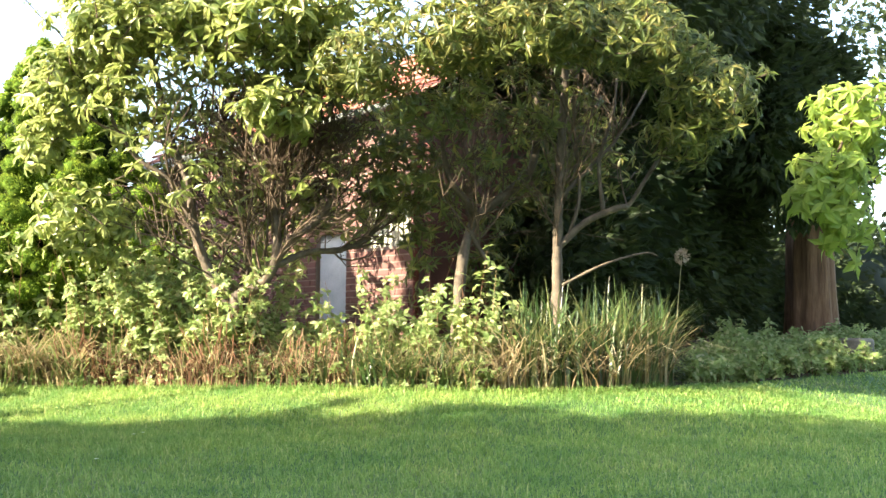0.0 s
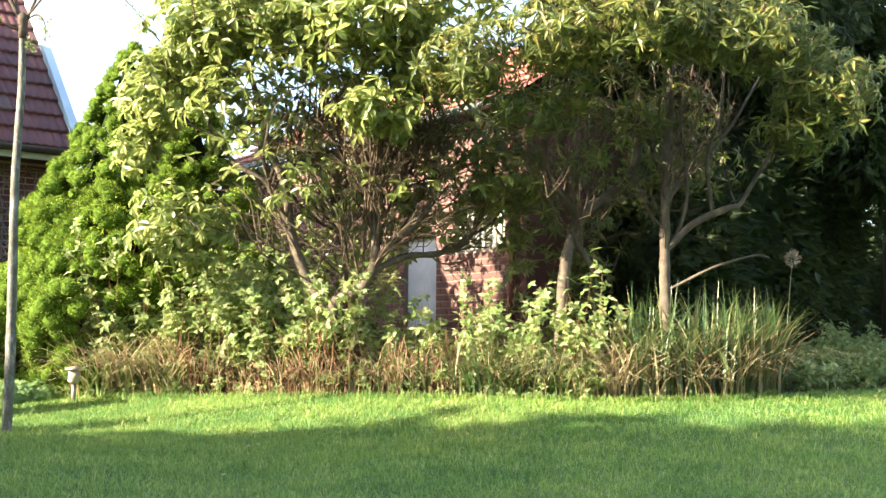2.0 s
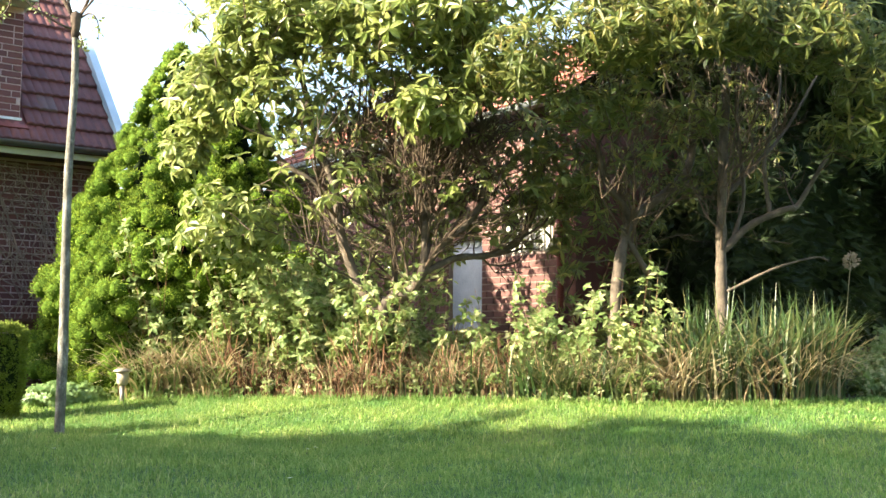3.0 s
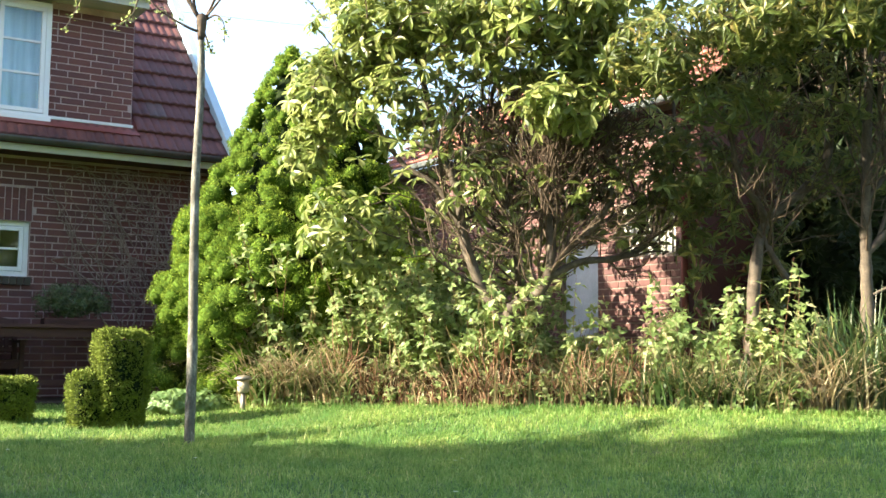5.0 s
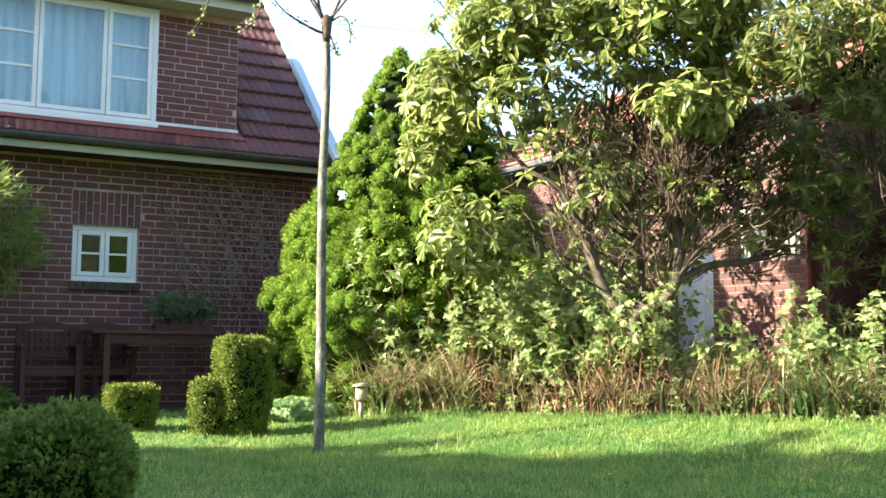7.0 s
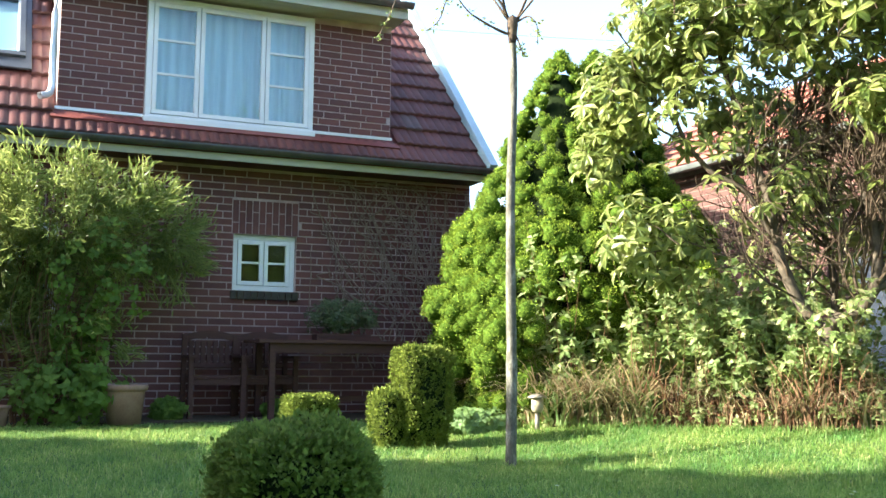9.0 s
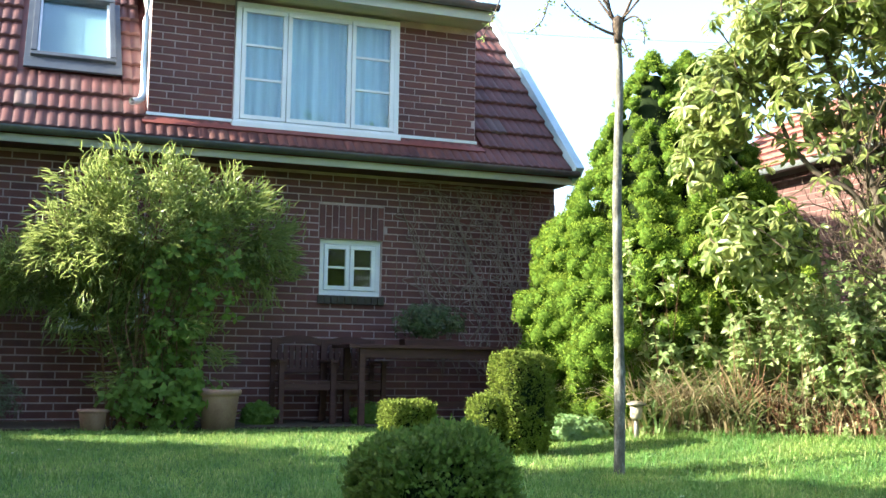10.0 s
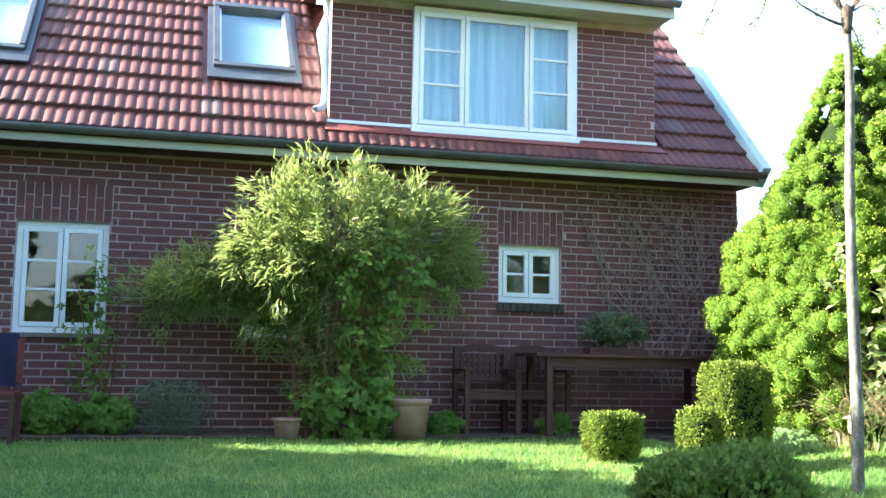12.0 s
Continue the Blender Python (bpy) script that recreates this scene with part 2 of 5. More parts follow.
gb.inputs["IOR"].default_value = 1.5
M["glass"] = gm


# ---- building blocks ----
def mesh_data(name, verts, faces, material=None, smooth=False):
    """verts (n, 3); faces (m, 3 or 4), as arrays."""
    verts, faces = np.asarray(verts, np.float32), np.asarray(faces, np.int32)
    me = bpy.data.meshes.new(name)
    k = faces.shape[1]
    me.vertices.add(len(verts))
    me.vertices.foreach_set("co", verts.ravel())
    me.loops.add(faces.size)
    me.loops.foreach_set("vertex_index", faces.ravel())
    me.polygons.add(len(faces))
    me.polygons.foreach_set("loop_start", np.arange(0, faces.size, k, dtype=np.int32))
    me.polygons.foreach_set("use_smooth", np.full(len(faces), smooth))
    me.update(calc_edges=True)
    if material:
        me.materials.append(material)
    return me


def part(name, geo, material, parent=None, label="", smooth=False):
    """Links a bmesh, mesh data or (verts, faces) as one mesh object under a thing or a part."""
    if isinstance(geo, bmesh.types.BMesh):
        me = bpy.data.meshes.new(name)
        geo.to_mesh(me)
        geo.free()
        me.materials.append(material)
        if smooth:
            me.polygons.foreach_set("use_smooth", np.full(len(me.polygons), True))
    elif isinstance(geo, tuple):
        me = mesh_data(name, geo[0], geo[1], material, smooth)
    else:
        me = geo
    ob = new(name, me)
    if parent:
        ob.parent = parent
    if label:
        tagged(ob, label)
    return ob


def thing(name, label, category, at=(0, 0, 0), group="", kind=""):
    ob = new(name)
    ob.empty_display_size = 0.1
    ob.location = at
    return tagged(ob, label, category, group, kind)


def box(bm, x0, y0, z0, x1, y1, z1, bevel=0.0):
    vs = bmesh.ops.create_cube(bm, size=1.0)["verts"]
    for v in vs:
        v.co = Vector(((x0 + x1) / 2 + v.co.x * (x1 - x0), (y0 + y1) / 2 + v.co.y * (y1 - y0), (z0 + z1) / 2 + v.co.z * (z1 - z0)))
    if bevel:
        es = {e for v in vs for e in v.link_edges}
        bmesh.ops.bevel(bm, geom=list(es), offset=bevel, segments=2, affect="EDGES", profile=0.6)
    return bm


def boxes(*specs, bevel=0.0):
    bm = bmesh.new()
    for s in specs:
        box(bm, *s, bevel=bevel)
    return bm


def tube(path, radii, sides=7):
    """(verts, faces) of a round tube along points, with a radius at each; closed at its ends by a near point."""
    P = np.asarray(path, float)
    R = np.asarray(radii, float)
    T = np.gradient(P, axis=0)
    T /= np.linalg.norm(T, axis=1)[:, None] + 1e-9
    ref = np.where(np.abs(T[:, 2:3]) > 0.9, np.array([[1.0, 0, 0]]), np.array([[0, 0, 1.0]]))
    ref = np.repeat(ref[:1], len(P), 0)
    U = np.cross(T, ref)
    U /= np.linalg.norm(U, axis=1)[:, None] + 1e-9
    V = np.cross(T, U)
    a = np.linspace(0, 2 * np.pi, sides, endpoint=False)
    ring = P[:, None] + R[:, None, None] * (np.cos(a)[None, :, None] * U[:, None] + np.sin(a)[None, :, None] * V[:, None])
    verts = ring.reshape(-1, 3)
    i = np.arange(len(P) - 1)[:, None] * sides
    j = np.arange(sides)[None]
    k = (j + 1) % sides
    faces = np.stack([i + j, i + k, i + sides + k, i + sides + j], -1).reshape(-1, 4)
    return verts, faces


def join(geos):
    """Joins (verts, faces) of one face size."""
    vs, fs, n = [], [], 0
    for v, f in geos:
        vs.append(v)
        fs.append(np.asarray(f) + n)
        n += len(v)
    return np.concatenate(vs), np.concatenate(fs)


def lathe(profile, sides=24, at=(0, 0, 0)):
    p = np.asarray(profile, float)
    a = np.linspace(0, 2 * np.pi, sides, endpoint=False)
    v = np.stack([p[:, None, 0] * np.cos(a), p[:, None, 0] * np.sin(a), np.repeat(p[:, None, 1], sides, 1)], -1).reshape(-1, 3) + np.array(at)
    i = np.arange(len(p) - 1)[:, None] * sides
    j = np.arange(sides)[None]
    k = (j + 1) % sides
    return v, np.stack([i + j, i + k, i + sides + k, i + sides + j], -1).reshape(-1, 4)


rng = np.random.default_rng(7)


def unit(v):
    return v / (np.linalg.norm(v, axis=-1, keepdims=True) + 1e-9)


def rand_dirs(n):
    return unit(rng.normal(size=(n, 3)))


LEAF_V = np.array([[0, 0, 0], [0.42, 0.5, 0.07], [1.0, 0, -0.16], [0.42, -0.5, 0.07], [0.45, 0, 0]])
LEAF_F = np.array([[0, 4, 1], [4, 2, 1], [0, 3, 4], [3, 2, 4]])


BROAD_V = np.array([[0, 0, 0], [0.33, 0.38, 0.05], [0.72, 0.46, 0.03], [1.0, 0, -0.14], [0.72, -0.46, 0.03], [0.33, -0.38, 0.05], [0.52, 0, -0.02]])
BROAD_F = np.array([[0, 6, 1], [6, 2, 1], [6, 3, 2], [6, 4, 3], [6, 5, 4], [0, 5, 6]])


def leaves(P, D, N, L, W, shape=None):
    """Folded, drooping leaves at P along D, facing N, of length L and width W: (verts, triangles)."""
    D = unit(D)
    S = unit(np.cross(D, N))
    U = np.cross(S, D)
    L, W = np.broadcast_to(L, len(P))[:, None, None], np.broadcast_to(W, len(P))[:, None, None]
    lv, lf = shape or (LEAF_V, LEAF_F)
    v = P[:, None] + L * lv[None, :, 0:1] * D[:, None] + W * lv[None, :, 1:2] * S[:, None] + L * lv[None, :, 2:3] * U[:, None]
    f = lf[None] + len(lv) * np.arange(len(P))[:, None, None]
    return v.reshape(-1, 3), f.reshape(-1, 3)


def blades(P, D, H, W, bend, segments=3):
    """Strap leaves or grass blades from P: up by H, bending over along D: (verts, quads)."""
    n = len(P)
    D = unit(D * np.array([1, 1, 0]))
    S = np.stack([-D[:, 1], D[:, 0], np.zeros(n)], -1)
    H, W, bend = (np.broadcast_to(q, n)[:, None] for q in (H, W, bend))
    rows = []
    for k in range(segments + 1):
        s = k / segments
        c = P + D * (bend * H * s ** 2) + np.array([0, 0, 1.0]) * (H * (s - 0.45 * np.clip(bend, 0, 1.4) * s ** 3))
        w = W * (1 - s ** 2) * 0.5 + 0.0004
        rows += [c - S * w, c + S * w]
    v = np.stack(rows, 1).reshape(-1, 3)
    q = np.array([[2 * k, 2 * k + 1, 2 * k + 3, 2 * k + 2] for k in range(segments)])
    f = q[None] + (2 * segments + 2) * np.arange(n)[:, None, None]
    return v, f.reshape(-1, 4)


def whorls(P, A, count, L, W, tilt=0.5, shape=None):
    """Rosettes of leaves at P around the axes A."""
    n = len(P)
    A = unit(A)
    B = unit(np.cross(A, rand_dirs(n)))
    C = np.cross(A, B)
    P2, D2, N2 = [], [], []
    for k in range(count):
        a = 2 * np.pi * k / count + rng.uniform(-0.6, 0.6, n)
        t = tilt + rng.uniform(-0.65, 0.5, n)
        side = np.cos(a)[:, None] * B + np.sin(a)[:, None] * C
        D2.append(side * np.cos(t)[:, None] + A * np.sin(t)[:, None])
        N2.append(A + 0.25 * rand_dirs(n))
        P2.append(P)
    P2, D2, N2 = np.concatenate(P2), np.concatenate(D2), np.concatenate(N2)
    m = len(P2)
    return leaves(P2, D2, N2, L * rng.uniform(0.65, 1.15, m), W * rng.uniform(0.75, 1.15, m), shape)


def in_blob(n, centre, radii, shell=0.0, lumps=0.25, freq=1.2, seed=0.0):
    """Points in an uneven ellipsoid; shell: 0 fills it, towards 1 only its skin. Returns points and outward ways."""
    d = rand_dirs(n)
    r = rng.uniform(shell ** 3, 1, n) ** (1 / 3)
    k = np.array([1 + lumps * 2 * noise.noise(Vector((*(q * freq * 1.6 + seed),))) for q in d])
    p = d * (r * k)[:, None] * np.array(radii)
    return p + np.array(centre), unit(d / np.array(radii))


def grown(stems, targets, r_tip=0.004, sag=0.06, r_max=0.03, thick=0.012):
    """Branches from stems (lists of points) out to targets, each from the nearest place that is grown already."""
    nodes = np.concatenate([np.asarray(s, float) for s in stems])
    out = []
    order = np.argsort(np.min(np.linalg.norm(targets[:, None] - nodes[None], axis=2), axis=1))
    for t in targets[order]:
        d = np.linalg.norm(nodes - t, axis=1) + 0.5 * np.clip(nodes[:, 2] - t[2] + 0.05, 0, 9)
        a = nodes[np.argmin(d)]
        ln = np.linalg.norm(t - a)
        if ln < 0.02:
            continue
        s = np.linspace(0, 1, 5)[:, None]
        wob = rng.normal(size=3) * ln * 0.055
        path = a + (t - a) * s + np.sin(np.pi * s) * (wob + np.array([0, 0, -sag * ln])) + np.sin(2 * np.pi * s) * rng.normal(size=3) * ln * 0.022
        r0 = min(r_max, r_tip + thick * ln)
        out.append(tube(path, np.linspace(r0, r_tip, 5), 5))
        nodes = np.concatenate([nodes, path[2:]])
    return join(out)


def fan(paths, first, second, third, centre, radii, r0=0.015):
    """Bare forking growth: shoots that rise from the limbs and fork twice more, within an ellipsoid, all in one (verts, quads)."""
    out = []

    def shoot(base, way, ln, ra, rb, k):
        s = np.linspace(0, 1, 4)[:, None]
        path = base + way * ln * s + np.array([0, 0, 0.22 * ln]) * s ** 2 + np.sin(np.pi * s) * rng.normal(size=3) * ln * 0.09
        path[1:] += rng.normal(0, 0.025 * ln, (3, 3))
        if (((path[-1] - centre) / radii) ** 2).sum() < 1:
            out.append(tube(path, np.linspace(ra, rb, 4), k))
        return path

    def turned(way, wide):
        return unit(way + wide * rand_dirs(1)[0] + np.array([0, 0, 0.12]))
    for p in paths:
        for _ in range(first):
            i = rng.integers(len(p) // 3, len(p) - 1)
            w1 = turned(unit(p[i + 1] - p[i]), 1.0)
            a = shoot(p[i], w1, rng.uniform(0.45, 1.0), r0 * rng.uniform(0.6, 1.1), r0 * 0.5, 5)
            for _ in range(second):
                j = rng.integers(1, 4)
                w2 = turned(w1, 0.9)
                b = shoot(a[j], w2, rng.uniform(0.25, 0.6), r0 * 0.45, r0 * 0.25, 4)
                for _ in range(third):
                    shoot(b[rng.integers(1, 4)], turned(w2, 0.9), rng.uniform(0.12, 0.35), r0 * 0.26, r0 * 0.16, 3)
    return join(out)


def smooth_path(points, per=6):
    p = [Vector(q) for q in points]
    p = [p[0] * 2 - p[1]] + p + [p[-1] * 2 - p[-2]]
    out = []
    for i in range(1, len(p) - 2):
        for k in range(per):
            t = k / per
            a, b, c, d = p[i - 1], p[i], p[i + 1], p[i + 2]
            out.append(0.5 * ((2 * b) + (c - a) * t + (2 * a - 5 * b + 4 * c - d) * t * t + (3 * b - a - 3 * c + d) * t ** 3))
    return np.array([*out, p[-2]])


def limb(points, r0, r1, sides=8, rough=0.12):
    p = smooth_path(points)
    n = len(p)
    r = np.linspace(r0, r1, n) * (1 + rough * rng.normal(size=n) * 0.6)
    return tube(p, r, sides), p


# ---- ground ----
EDGE = np.array([(1.2, -1.6), (2.1, -2.9), (2.9, -4.0), (3.6, -5.0), (4.3, -5.85), (5.0, -6.75), (6.2, -7.35), (8.5, -7.0), (11.2, -6.85), (14.0, -6.35), (20.0, -5.4)])
EDGE_S = np.concatenate([np.linspace(EDGE[i], EDGE[i + 1], 12, endpoint=False) for i in range(len(EDGE) - 1)])


def sstep(t):
    t = np.clip(t, 0, 1)
    return t * t * (3 - 2 * t)


def in_bed(x, y):
    return (x > 1.2) & (y > np.interp(x, EDGE[:, 0], EDGE[:, 1]) + 0.06 * np.sin(x * 5.0) + 0.04 * np.sin(x * 13.0))


def height(x, y):
    x, y = np.asarray(x, float), np.asarray(y, float)
    d = np.full(x.shape, 99.0)
    for ex, ey in EDGE_S:
        d = np.minimum(d, np.hypot(x - ex, y - ey))
    raw = (x > 1.2) & (y > np.interp(x, EDGE[:, 0], EDGE[:, 1]))
    mound = np.interp(x, [1.2, 1.9, 2.8, 3.6, 9.0, 13.0], [0.10, 0.13, 0.17, 0.215, 0.24, 0.30]) * np.where(raw, 1.0, sstep(1 - d / 2.0))
    back = y - np.interp(x, EDGE[:, 0], EDGE[:, 1])
    mound = mound + 0.40 * sstep((x - 8.6) / 2.0) * sstep((back - 0.1) / 1.6)
    home = 0.10 * sstep((y + 5.0) / 3.5)
    bumps = 0.012 * np.sin(x * 1.7 + 0.6 * y) * np.cos(y * 1.3 - 0.4 * x)
    return np.maximum(mound, home) + bumps


def axis_steps(a, b, step, far):
    inner = np.arange(a, b + step / 2, step)
    out = np.geomspace(1, far, 14)
    return np.concatenate([a - out[::-1], inner, b + out])


gx, gy = axis_steps(-10, 16, 0.2, 600), axis_steps(-16, 1, 0.2, 600)
GX, GY = np.meshgrid(gx, gy)
GZ = height(GX, GY)
idx = np.arange(GX.size).reshape(GX.shape)
quads = np.stack([idx[:-1, :-1], idx[:-1, 1:], idx[1:, 1:], idx[1:, :-1]], -1).reshape(-1, 4)
ground = part("ground", (np.stack([GX, GY, GZ], -1).reshape(-1, 3), quads), M["lawn"], smooth=True)
tagged(ground, "short green lawn with straw-coloured patches", "lawn", kind="structure")

bx, by = np.arange(1.2, 16, 0.1), np.arange(-7.8, 1.0, 0.1)
BX, BY = np.meshgrid(bx, by)
BZ = height(BX, BY) + 0.012 + 0.02 * np.sin(BX * 9) * np.cos(BY * 8)
idx = np.arange(BX.size).reshape(BX.shape)
quads = np.stack([idx[:-1, :-1], idx[:-1, 1:], idx[1:, 1:], idx[1:, :-1]], -1).reshape(-1, 4)
keep = in_bed(BX, BY).ravel()
quads = quads[keep[quads].all(1)]
bed = part("flower_bed", (np.stack([BX, BY, BZ], -1).reshape(-1, 3), quads), M["soil"], smooth=True)
tagged(bed, "dark bare soil with litter under the shrubs", "soil", kind="structure")
strip = part("border_soil", boxes((-9, -1.15, -0.1, 1.6, -0.012, 0.135)), M["soil"])
tagged(strip, "dark soil border along the house wall", "soil", kind="structure")

# ---- the house ----
COURSE, BLEN = 0.077, 0.25
house = thing("house", "dark red brick house with clay tile roof and dormer", "house", (0, 0, 0))


def holed(x0, x1, z0, z1, holes, front, back):
    """A wall slab along x with rectangular openings: (verts, quads)."""
    xs = sorted({x0, x1, *[h[0] for h in holes], *[h[1] for h in holes]})
    zs = sorted({z0, z1, *[h[2] for h in holes], *[h[3] for h in holes]})

    def solid(i, k):
        if not (0 <= i < len(xs) - 1 and 0 <= k < len(zs) - 1):
            return False
        cx, cz = (xs[i] + xs[i + 1]) / 2, (zs[k] + zs[k + 1]) / 2
        return not any(h[0] < cx < h[1] and h[2] < cz < h[3] for h in holes)
    v, f = [], []

    def quad(*p):
        f.append([len(v) + q for q in range(4)])
        v.extend(p)
    for i in range(len(xs) - 1):
        for k in range(len(zs) - 1):
            if not solid(i, k):
                continue
            a, b, c, d = xs[i], xs[i + 1], zs[k], zs[k + 1]
            quad((a, front, c), (b, front, c), (b, front, d), (a, front, d))
            quad((b, back, c), (a, back, c), (a, back, d), (b, back, d))
            if not solid(i - 1, k):
                quad((a, back, c), (a, front, c), (a, front, d), (a, back, d))
            if not solid(i + 1, k):
                quad((b, front, c), (b, back, c), (b, back, d), (b, front, d))
            if not solid(i, k - 1):
                quad((a, back, c), (b, back, c), (b, front, c), (a, front, c))
            if not solid(i, k + 1):
                quad((a, front, d), (b, front, d), (b, back, d), (a, back, d))
    return np.array(v), np.array(f)


def brick_box(w, h, dpt=0.03):
    bm = bmesh.new()
    box(bm, -w / 2, -0.006, -h / 2, w / 2, dpt - 0.006, h / 2)
    me = bpy.data.meshes.new("brick")
    bm.to_mesh(me)
    bm.free()
    me.materials.append(M["brick"])
    return me


def lay(x0, x1, z0, z1, holes, soldiers, phase=0):
    """Places of bricks (x, z, width, height) in a stretcher bond that leaves the openings free."""
    out = []
    rows = int((z1 - z0) / COURSE)
    for k in range(rows):
        z = z0 + (k + 0.5) * COURSE
        cuts = sorted([(h[0], h[1]) for h in holes if h[2] < z < h[3]] + [(s[0], s[1]) for s in soldiers if s[2] < z < s[3]])
        a = x0
        for c0, c1 in [*cuts, (x1, x1)]:
            if c0 > a + 0.02:
                shift = [0, 0.125, 0.0625, 0.1875][(k + phase) % 4] if (k % 7) in (2, 5) else [0, 0.125][k % 2]
                p = math.floor((a - shift) / BLEN) * BLEN + shift
                while p < c0 - 0.02:
                    u, w = max(p, a) + 0.007, min(p + BLEN, c0) - 0.007
                    if w - u > 0.03:
                        out.append(((u + w) / 2, z, round(w - u, 3), 0.062))
                    p += BLEN
            a = max(a, c1)
    for s0, s1, t0, t1 in soldiers:
        n = round((s1 - s0) / COURSE)
        w = (s1 - s0) / n
        for k in range(n):
            split = t0 + (0.245 if k % 2 else 0.125)
            for a, b in ((t0, split), (split, t1)):
                out.append((s0 + (k + 0.5) * w, (a + b) / 2, round(w - 0.011, 3), round(b - a - 0.011, 3)))
    return out


brick_meshes = {}


def brick_wall(name, parent, x0, x1, z0, z1, holes, soldiers, front, back, near, label="", phase=0):
    wall = part(name, holed(x0, x1, z0, z1, holes, front + 0.002, back), M["mortar"], parent, label)
    rest = []
    r = random.Random(3)
    for x, z, w, h in lay(x0, x1, z0, z1, holes, soldiers, phase):
        y = front + r.uniform(-0.002, 0.002)
        if near(x, z):
            key = (w, h)
            if key not in brick_meshes:
                brick_meshes[key] = brick_box(w, h)
            b = new("brick", brick_meshes[key])
            b.parent = wall
            b.location = (x, y, z)
            b.rotation_euler = (0, r.uniform(-0.006, 0.006), 0)
        else:
            rest.append((x - w / 2, y - 0.006, z - h / 2, x + w / 2, y + 0.02, z + h / 2))
    if rest:
        q = np.array(rest)
        c = np.array([[0, 1, 2], [3, 1, 2], [3, 4, 2], [0, 4, 2], [0, 1, 5], [3, 1, 5], [3, 4, 5], [0, 4, 5]])
        v = np.stack([np.stack([q[:, i[0]], q[:, i[1]], q[:, i[2]]], -1) for i in c], 1).reshape(-1, 3)
        f = np.array([[0, 1, 5, 4], [1, 2, 6, 5], [3, 0, 4, 7], [4, 5, 6, 7], [3, 2, 1, 0]])
        f = (f[None] + 8 * np.arange(len(q))[:, None, None]).reshape(-1, 4)
        tagged(part("bricks", (v, f), M["brick"], wall), kind="stuff")
    return wall


WIN = [(-4.79, -3.95, 1.03, 2.10), (-2.62, -1.78, 1.03, 2.10), (0.0, 0.695, 1.46, 2.072)]
SOLD = [(a - 0.02, b + 0.02, d, d + 0.375) for a, b, c, d in WIN]
SILL = (-0.03, 0.725, 1.36, 1.462)
wall_south = brick_wall("wall", house, -9.0, 2.81, 0.0, 2.80, WIN, [*SOLD, (SILL[0], SILL[1], SILL[2], SILL[3])][:3], 0.0, 0.30,
                        lambda x, z: 0.75 < x < 2.6 and 0.9 < z < 2.72 or -0.7 < x < 0.0 and 1.2 < z < 2.0, "dark red brick wall with pale joints")


def window(name, parent, x0, x1, z0, z1, y, sashes, rails, label, frame=0.055, depth=0.07, material="white"):
    """A window in the wall's opening: outer frame, sashes (fractions of its width) each with rails across it, and panes."""
    w = new(name)
    w.parent = parent
    w.empty_display_size = 0.1
    tagged(w, label)
    f = frame
    part("window_frame", boxes((x0, y, z0, x1, y + depth, z0 + f), (x0, y, z1 - f, x1, y + depth, z1), (x0, y, z0 + f, x0 + f, y + depth, z1 - f), (x1 - f, y, z0 + f, x1, y + depth, z1 - f), bevel=0.004), M[material], w)
    a = x0 + f
    span = x1 - x0 - 2 * f
    for n, (part_w, bars) in enumerate(zip(sashes, rails)):
        b = a + span * part_w
        s, g = 0.045, 0.004
        y0 = y - 0.012
        u0, u1, t0, t1 = a + g, b - g, z0 + f + g, z1 - f - g
        part("sash", boxes((u0, y0, t0, u1, y0 + 0.05, t0 + s), (u0, y0, t1 - s, u1, y0 + 0.05, t1), (u0, y0, t0 + s, u0 + s, y0 + 0.05, t1 - s), (u1 - s, y0, t0 + s, u1, y0 + 0.05, t1 - s), bevel=0.004), M[material], w)
        edges = [t0 + s] + [t0 + s + (t1 - t0 - 2 * s) * q for q in bars] + [t1 - s]
        for q in edges[1:-1]:
            part("glazing_bar", boxes((u0 + s, y0 + 0.004, q - 0.012, u1 - s, y0 + 0.04, q + 0.012), bevel=0.003), M[material], w)
        for e0, e1 in zip(edges, edges[1:]):
            p = part("pane", boxes((u0 + s, y0 + 0.020, e0, u1 - s, y0 + 0.024, e1)), M["glass"], w)
            p.visible_shadow = False
        a = b
    return w


win_s = window("window", house, 0.0, 0.695, 1.462, 2.072, 0.055, (0.5, 0.5), ((0.5,), (0.5,)), "small white two-sash window")
win_l = window("window", house, -4.79, -3.95, 1.03, 2.10, 0.055, (0.5, 0.5), ((0.36, 0.68), (0.36, 0.68)), "tall white two-sash window")
win_m = window("window", house, -2.62, -1.78, 1.03, 2.10, 0.055, (0.5, 0.5), ((0.36, 0.68), (0.36, 0.68)), "white window behind the bamboo")
for k in range(10):
    x = SILL[0] + (k + 0.5) * (SILL[1] - SILL[0]) / 10
    b = part("sill_brick", boxes((x - 0.033, -0.045, 1.362, x + 0.033, 0.05, 1.455), bevel=0.006), M["glazed"], win_s, "black glazed sill brick" if k == 0 else "")
for a, b in ((-4.82, -3.92), (-2.65, -1.75)):
    part("sill", boxes((a, -0.05, 0.985, b, 0.06, 1.028), bevel=0.006), M["stone"], win_l if a < -4 else win_m, "grey stone sill")
